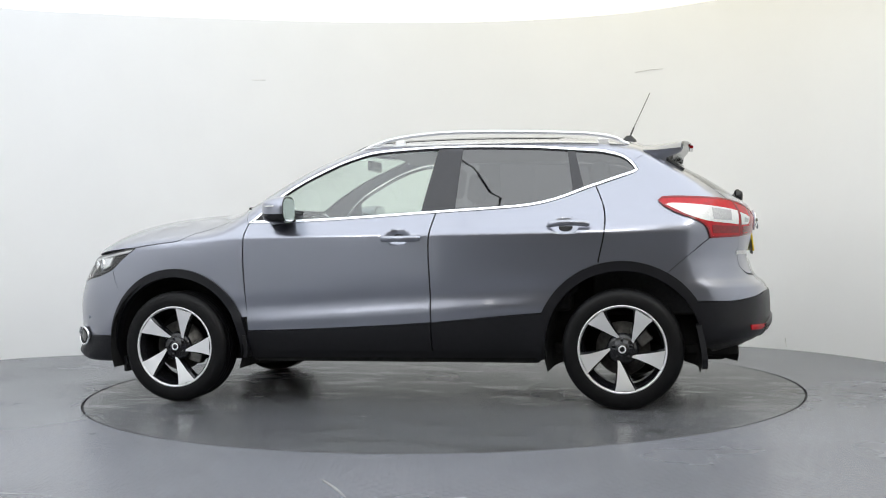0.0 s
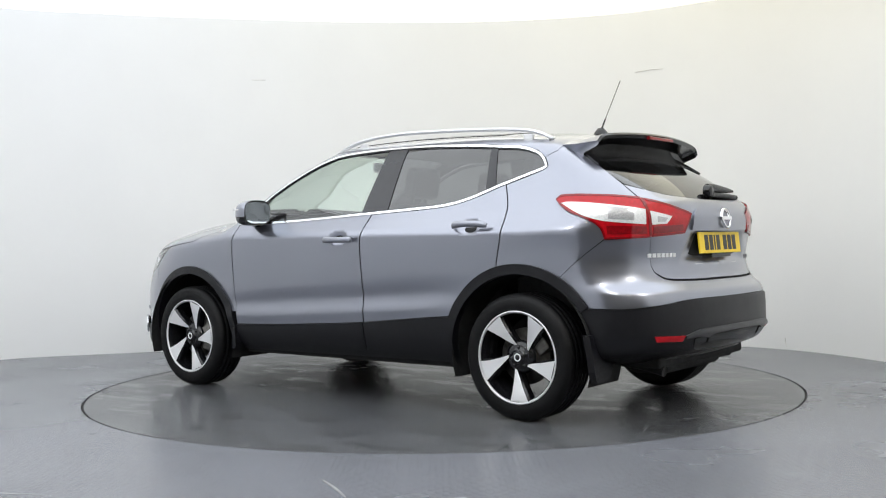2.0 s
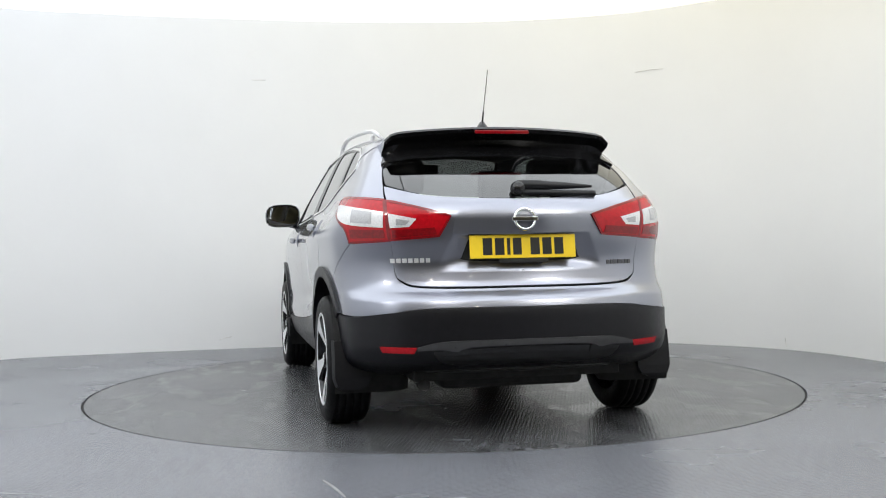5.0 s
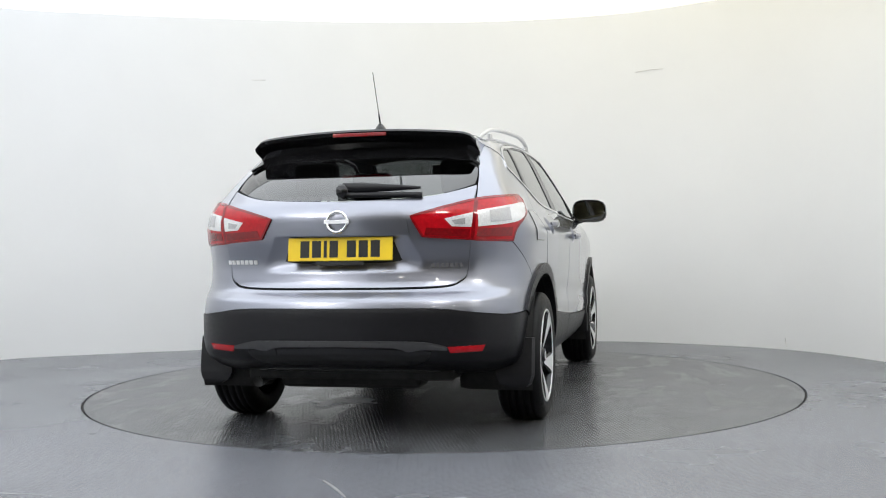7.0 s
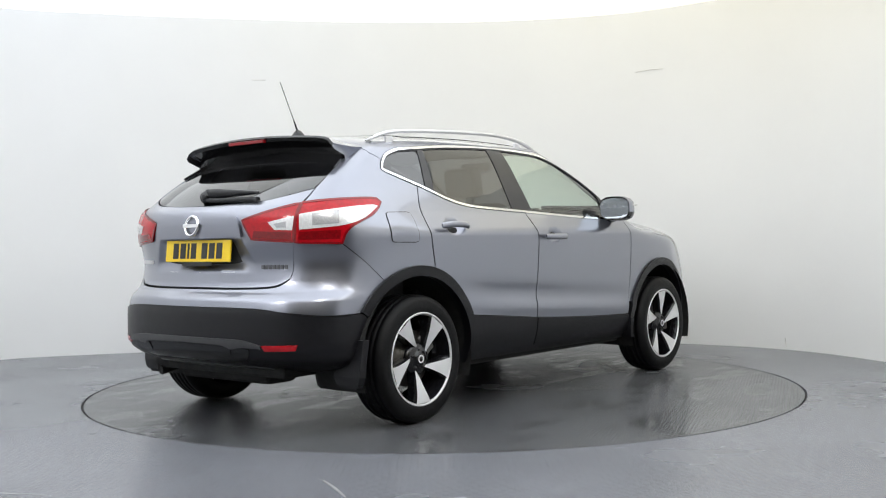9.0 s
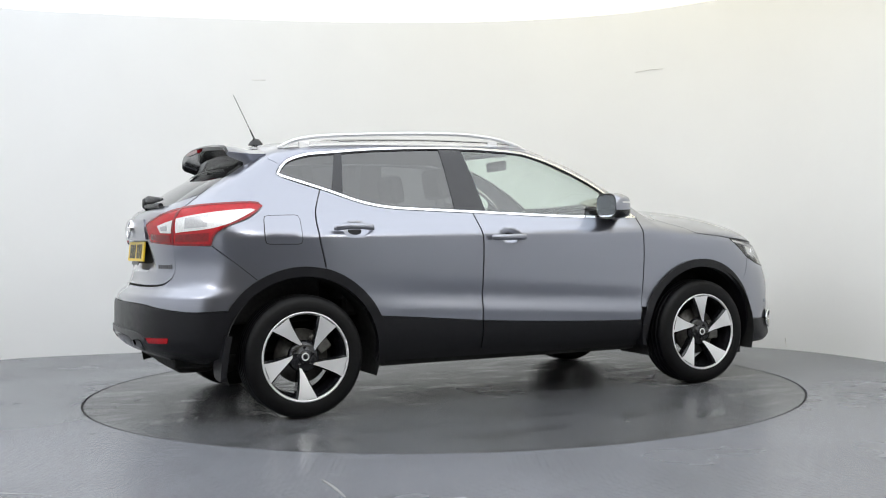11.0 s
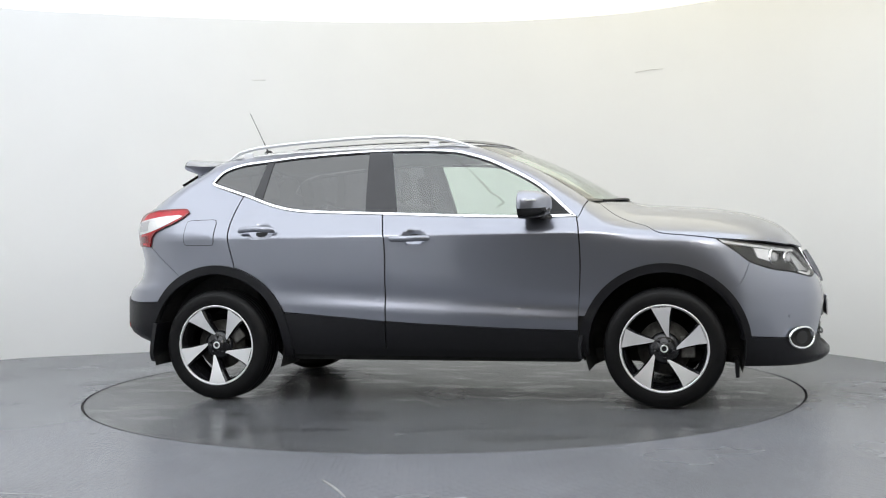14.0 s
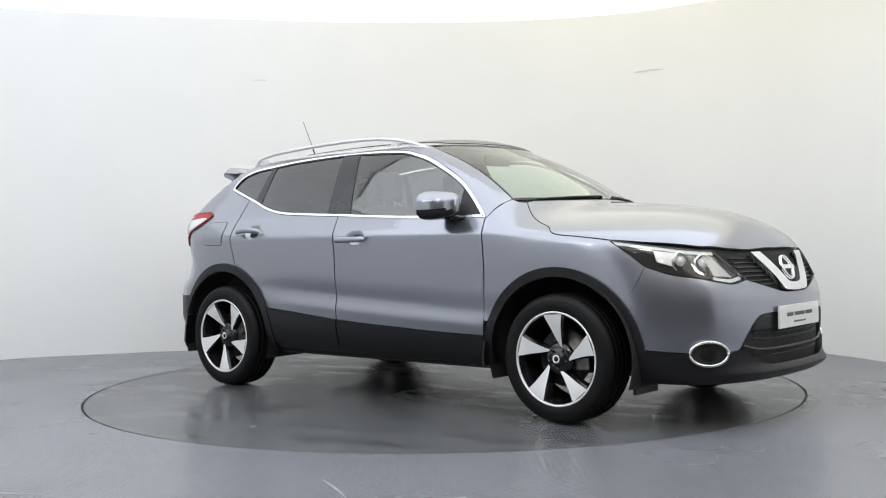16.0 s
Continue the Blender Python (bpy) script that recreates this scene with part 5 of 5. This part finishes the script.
def emblem(parent, at, r, tilt, way):
    """A plain chrome ring with a bar across it."""
    m = pose(*at, 0, 0, 0 if way > 0 else 180) @ pose(0, 0, 0, 0, 90 - (90 - tilt), 0) @ pose(0, 0, 0, 0, 0, 90)
    v, f = [], []
    N = 36
    prof = [(r, 0.0), (r * 0.97, 0.010), (r * 0.86, 0.012), (r * 0.76, 0.008), (r * 0.74, 0.0)]
    for i in range(N):
        a = 2 * math.pi * i / N
        for q, h in prof:
            v.append(m @ Vector((q * math.cos(a), q * math.sin(a), h)))
    for i in range(N):
        for j in range(4):
            f.append((i * 5 + j, i * 5 + j + 1, ((i + 1) % N) * 5 + j + 1, ((i + 1) % N) * 5 + j))
    e = mesh_object("emblem", v, f, CHROME, parent, "plain chrome ring emblem")
    bm = bmesh.new()
    box(bm, (-r * 1.12, -r * 0.17, 0.002), (r * 1.12, r * 0.17, 0.012), 0.002)
    bm.transform(m)
    part("emblem_bar", bm, CHROME, e)


def plate_thing(name, mat, at, yaw, rows, ink, wide, high, label, tilt=0):
    """A number plate whose characters are plain bars."""
    m = pose(*at, 0, 0, yaw - 90) @ pose(0, 0, 0, 0, -tilt, 0)
    bm = bmesh.new()
    box(bm, (-0.006, -wide / 2, -high / 2), (0.004, wide / 2, high / 2), 0.003)
    bm.transform(m)
    p = part(name, bm, mat, CAR, label)
    return p, m


def bars(parent, m, mat, spans, z0, z1, name="plate_bar", lift=0.0055):
    for a, b in spans:
        bm = bmesh.new()
        box(bm, (lift - 0.002, a, z0), (lift, b, z1))
        bm.transform(m)
        part(name, bm, mat, parent)


def fittings():
    # mirrors
    for s in (1, -1):
        v, f = [], []
        n, k = 24, 12
        for i in range(k + 1):
            t = i / k
            x = 0.560 + 0.165 * t
            e = (1 - max(0, (t - 0.1) / 0.9) ** 2.2) ** 0.5 if t > 0.1 else 1 - 0.06 * (1 - t / 0.1)
            e = max(e, 0.02)
            for j in range(n):
                a = 2 * math.pi * j / n
                ca, sa = math.cos(a), math.sin(a)
                w = (abs(ca) ** 3.2 + abs(sa) ** 3.2) ** (-1 / 3.2)
                v.append((x - 0.006 * ca * w, s * (0.938 + 0.120 * ca * w * e - 0.012 * t), 1.130 + 0.080 * sa * w * (0.35 + 0.65 * e) - 0.004 * ca))
        for i in range(k):
            for j in range(n):
                f.append((i * n + j, i * n + (j + 1) % n, (i + 1) * n + (j + 1) % n, (i + 1) * n + j))
        f.append(tuple(range(k * n, k * n + n)))
        upper = [q for q in f if sum(v[i][2] for i in q) / len(q) > 1.104]
        lower = [q for q in f if sum(v[i][2] for i in q) / len(q) <= 1.104]
        mir = mesh_object("door_mirror", v, upper, PAINT, CAR, "grey door mirror with a black foot")
        mesh_object("mirror_underside", v, lower + [tuple(range(n))], GLOSS_BLACK, mir, "gloss black lower shell")
        g = [(0.557 - 0.006 * math.cos(2 * math.pi * j / n), s * (0.938 + 0.107 * math.cos(2 * math.pi * j / n) * (abs(math.cos(2 * math.pi * j / n)) ** 3.2 + abs(math.sin(2 * math.pi * j / n)) ** 3.2) ** (-1 / 3.2)),
              1.130 + 0.066 * math.sin(2 * math.pi * j / n) * (abs(math.cos(2 * math.pi * j / n)) ** 3.2 + abs(math.sin(2 * math.pi * j / n)) ** 3.2) ** (-1 / 3.2)) for j in range(n)]
        mesh_object("mirror_glass", g + [(x + 0.004, y, z) for x, y, z in g], [tuple(range(n))], CHROME_MIRROR, mir, "mirror glass", smooth=False)
        vv, ff = tube(spline([(0.70, s * 0.79, 1.062), (0.675, s * 0.84, 1.06), (0.65, s * 0.90, 1.075)], 0.02), 0.028, 10, (1.4, 0.7))
        mesh_object("mirror_foot", vv, ff, GLOSS_BLACK, mir, "black mirror foot")
        bm = bmesh.new()
        box(bm, (0.60, s * 1.046 - 0.006, 1.146), (0.66, s * 1.046 + 0.004, 1.154), 0.002)
        part("indicator", bm, WHITE_LENS, mir, "thin indicator strip")
        # mirror triangle
        panel("mirror_sail", CLADDING, CAR, loop(A((0.835, 1.068), (0.66, 1.072)), A((0.66, 1.072), (0.645, 1.225)), A((0.645, 1.225), (0.74, 1.15), (0.835, 1.068))), lift=0.002, skirt=0.006, sides="L" if s > 0 else "R", label="black triangle at the mirror")
        # door handles
        for x0, x1, z in ((-0.212, 0.022, 0.954), (-1.158, -0.925, 1.003)):
            uv = [(x0 + (x1 - x0) * i / 16, z + 0.001 * i / 16) for i in range(17)]
            lift = [0.012 + 0.030 * math.sin(math.pi * min(1, max(0, 0.06 + 0.94 * i / 16))) ** 0.5 for i in range(17)]
            q = [on_skin([p], lift=l)[0] * (1, s, 1) for p, l in zip(uv, lift)]
            vv, ff = tube(q, [0.012] + [0.018] * 15 + [0.010], 10, (0.62, 1.0))
            mesh_object("door_handle", vv, ff, PAINT, CAR, "grey pull handle")
    # key cylinder cover on the driver's handle and fuel flap, right flank alone
    ff = loop(A((-1.525, 1.06), (-1.520, 1.078), (-1.50, 1.083)), A((-1.50, 1.083), (-1.36, 1.086)), A((-1.36, 1.086), (-1.338, 1.082), (-1.331, 1.062)), A((-1.331, 1.062), (-1.331, 0.955)), A((-1.331, 0.955), (-1.336, 0.938), (-1.355, 0.934)), A((-1.355, 0.934), (-1.505, 0.936)), A((-1.505, 0.936), (-1.522, 0.941), (-1.527, 0.958)), A((-1.527, 0.958), (-1.525, 1.06)))
    panel("fuel_gap", GAP, CAR, inset(ff, -0.004), lift=0.0015, skirt=0.001, sides="R", label="dark gap round the fuel flap")
    panel("fuel_flap", PAINT, CAR, ff, lift=0.003, skirt=0.003, sides="R", label="grey rounded fuel flap")
    # antenna
    a = new("antenna")
    a.parent = CAR
    v, f = revolve([(0.0, 0.03), (0.012, 0.028), (0.026, 0.006), (0.032, -0.01)], 18, "z")
    mesh_object("antenna_base", [(x * 1.5 - 1.335, y, z + 1.545) for x, y, z in v], f, GLOSS_BLACK, a, "black rubber foot")
    v, f = tube([(-1.34, 0, 1.565), (-1.367, 0, 1.625)], [0.006, 0.004], 8)
    mesh_object("antenna_sleeve", v, f, GLOSS_BLACK, a)
    v, f = tube([(-1.367, 0, 1.625), (-1.466, 0, 1.832)], [0.0028, 0.0022], 8)
    mesh_object("antenna_mast", v, f, STEEL, a, "thin bent-back mast")
    # rear wiper
    w = new("rear_wiper")
    w.parent = CAR
    cy = CENTRE
    hub = on_skin(Q((-1.98, 0.0, 1.165)), lift=0.02)[0]
    v, f = revolve([(0.0, 0.03), (0.025, 0.028), (0.034, 0.012), (0.036, -0.02)], 18, "z")
    mesh_object("wiper_hub", [(-z * 0.8 + hub[0], y, hub[2] + x) for x, y, z in v], f, GLOSS_BLACK, w)
    pts = [on_skin(Q((-2.0 + 0.25 * y * y, y, 1.175 - 0.02 * y)), lift=0.030)[0] * (1, -1, 1) for y in np.linspace(0.0, 0.385, 12)]
    v, f = tube(pts, [0.024, 0.026, 0.026, 0.025, 0.023, 0.021, 0.019, 0.017, 0.015, 0.012, 0.010, 0.006], 10, (0.8, 1.0))
    mesh_object("wiper_arm", v, f, CLADDING, w, "black wiper arm")
    pts = [on_skin(Q((-2.0 + 0.25 * y * y, y, 1.155 - 0.02 * y)), lift=0.010)[0] * (1, -1, 1) for y in np.linspace(0.02, 0.385, 12)]
    v, f = tube(pts, 0.014, 8)
    mesh_object("wiper_blade", v, f, CLADDING, w)
    # front wipers
    for y0, y1 in ((0.10, 0.60), (-0.52, -0.02)):
        pts = []
        for i in range(10):
            y = y0 + (y1 - y0) * i / 9
            x = 1.085 - 0.40 * y * y
            z = float(skin(np.array([[x, y, 0.6]]), np.array([[0, 0, 1.0]]), hi=1.3)[0, 2]) + 0.004
            pts.append((x, y, z))
        v, f = tube(pts, 0.007, 8)
        mesh_object("windscreen_wiper", v, f, CLADDING, CAR, "black wiper blade")
    # rear plate, its holder and the lettering as bars
    p, m = plate_thing("rear_plate", YELLOW, (-2.049, 0.0, 0.905), -90, (), INK, 0.520, 0.112, "yellow rear number plate with black bars", 6)
    bars(p, m, INK, ((-0.197, -0.152), (-0.138, -0.093), (-0.079, -0.064), (-0.050, -0.008), (0.036, 0.081), (0.095, 0.140), (0.154, 0.199)), -0.040, 0.040)
    bars(p, m, INK, ((-0.12, 0.12),), -0.076, -0.058, "plate_strip", 0.002)
    # name lettering on the gate as plain bars
    for y0, y1, z, mat, label in ((0.44, 0.625, 0.846, MACHINED, ""), (-0.575, -0.43, 0.822, GREY_INK, "")):
        n = 7
        for i in range(n):
            a, b = y0 + (y1 - y0) * i / n, y0 + (y1 - y0) * (i + 0.72) / n
            uv = [Q((-2.0 + 0.0 * abs(y), abs(y), 0))[0][0] for y in (a, b)]
            ua, ub = u_end(abs(a), z, False), u_end(abs(b), z, False)
            lo, hi = min(ua, ub), max(ua, ub)
            panel("name_bar", mat, CAR, [(lo, z - 0.010), (hi, z - 0.010), (hi, z + 0.010), (lo, z + 0.010)], lift=0.004, skirt=0.004, sides="L" if a > 0 else "R")
    emblem(CAR, (-2.082, 0, 1.032), 0.056, 80, -1)
    panel("gate_lip", CHROME, CAR, ribbon(spline([(-CENTRE, 0.792)] + Q((-2.04, 0.16, 0.792), (-2.03, 0.26, 0.794)), 0.02), 0.004), sides="X", lift=-0.002, skirt=0.004, label="thin bright lip under the plate")


def cabin():
    def seat(name, x, y, width, rest):
        bm = bmesh.new()
        box(bm, (x - 0.05, y - width / 2, 0.52), (x + 0.48, y + width / 2, 0.68), 0.05)
        p = part(name, bm, CLOTH, CAR, "dark cloth seat")
        bm = bmesh.new()
        box(bm, (-0.07, -width / 2, 0.0), (0.07, width / 2, 0.56), 0.055)
        bm.transform(pose(x, y, 0.62, 0, -16, 0))
        part("seat_back", bm, CLOTH, p)
        for yy in rest:
            bm = bmesh.new()
            box(bm, (-0.05, -0.125, 0.0), (0.05, 0.125, 0.19), 0.045)
            bm.transform(pose(x - 0.185, yy, 1.195, 0, -10, 0))
            part("head_rest", bm, CLOTH, p, "rounded head rest")
            bm = bmesh.new()
            box(bm, (-0.006, -0.06, -0.06), (0.006, -0.045, 0.02))
            box(bm, (-0.006, 0.045, -0.06), (0.006, 0.06, 0.02))
            bm.transform(pose(x - 0.18, yy, 1.195, 0, -10, 0))
            part("rest_posts", bm, STEEL, p)
    seat("front_seat", -0.10, 0.37, 0.50, (0.37,))
    seat("front_seat", -0.10, -0.37, 0.50, (-0.37,))
    seat("rear_seat", -0.98, 0.0, 1.30, (0.42, -0.42))
    bm = bmesh.new()
    box(bm, (0.50, -0.74, 0.60), (0.95, 0.74, 1.035), 0.06)
    box(bm, (0.55, -0.62, 1.0), (0.80, -0.14, 1.085), 0.03)
    part("dashboard", bm, DASH, CAR, "dark grained dashboard")
    v, f = revolve([(0.185, 0.0), (0.172, 0.014), (0.159, 0.0), (0.172, -0.014), (0.185, 0.0)], 32, "z")
    m = pose(0.42, -0.37, 0.98, 0, -62, 0)
    st = mesh_object("steering_wheel", [m @ Vector(q) for q in v], f, DASH, CAR, "black steering wheel")
    bm = bmesh.new()
    box(bm, (-0.03, -0.165, -0.012), (0.03, 0.165, 0.012), 0.008)
    box(bm, (-0.07, -0.07, -0.03), (0.07, 0.07, 0.012), 0.015)
    bm.transform(m)
    part("steering_boss", bm, DASH, st)
    bm = bmesh.new()
    box(bm, (0.30, -0.12, 1.40), (0.33, 0.12, 1.465), 0.012)
    part("inner_mirror", bm, GLOSS_BLACK, CAR, "black inner mirror")
    q = math.pi / 2
    panel("headlining", TRIM_GREY, CAR, loop(O((-1.40, 0, 0.50), (-0.3, 0, 0.55), (0.18, 0, 0.53)), O((0.18, 0, 0.53)) + [(0.29, q)], [(0.29, q), (-1.40, q)], [(-1.40, q)] + O((-1.40, 0, 0.50))), rays="over", sides="X", lift=-0.05, skirt=0, label="pale cloth headlining")
    bm = bmesh.new()
    box(bm, (-1.9, -0.62, 0.50), (-1.15, 0.62, 0.98), 0.03)
    part("luggage_cover", bm, CLOTH, CAR, "dark luggage cover")


CHROME_MIRROR = plain("mirror glass", (0.50, 0.53, 0.56), 0.02, 1, 0.01, 10, rvary=0.01)
front()
fittings()
cabin()



# ---------------------------------------------------------------- what moves
def motions():
    """The table turns with the car on it."""
    turns = [(0, 77.06), (0.5, 70.89), (1, 64.55), (1.5, 58.11), (2, 51.63), (2.5, 45.13), (3, 38.62), (3.5, 32.12), (4, 25.63), (4.5, 19.14), (5, 12.64), (5.5, 6.15), (6, -0.34), (6.5, -6.84), (7, -13.33), (7.5, -19.81), (8, -26.28), (8.5, -32.73), (9, -39.17), (9.5, -45.58), (10, -51.98), (10.5, -58.38), (11, -64.77), (11.5, -71.18), (12, -77.62), (12.5, -84.10), (13, -90.64), (13.5, -97.24), (14, -103.89), (14.5, -110.57), (15, -117.22), (15.5, -123.77), (16, -130.08)]
    car_rows, table_rows = [], []
    for t, a in turns:
        m = pose(0, 0, 0, 0, 0, a + 90)
        table_rows.append((t, m))
        car_rows.append((t, m @ pose(0.118, 0.040, 0)))
    walk(TABLE, table_rows)
    walk(CAR, car_rows)


motions()
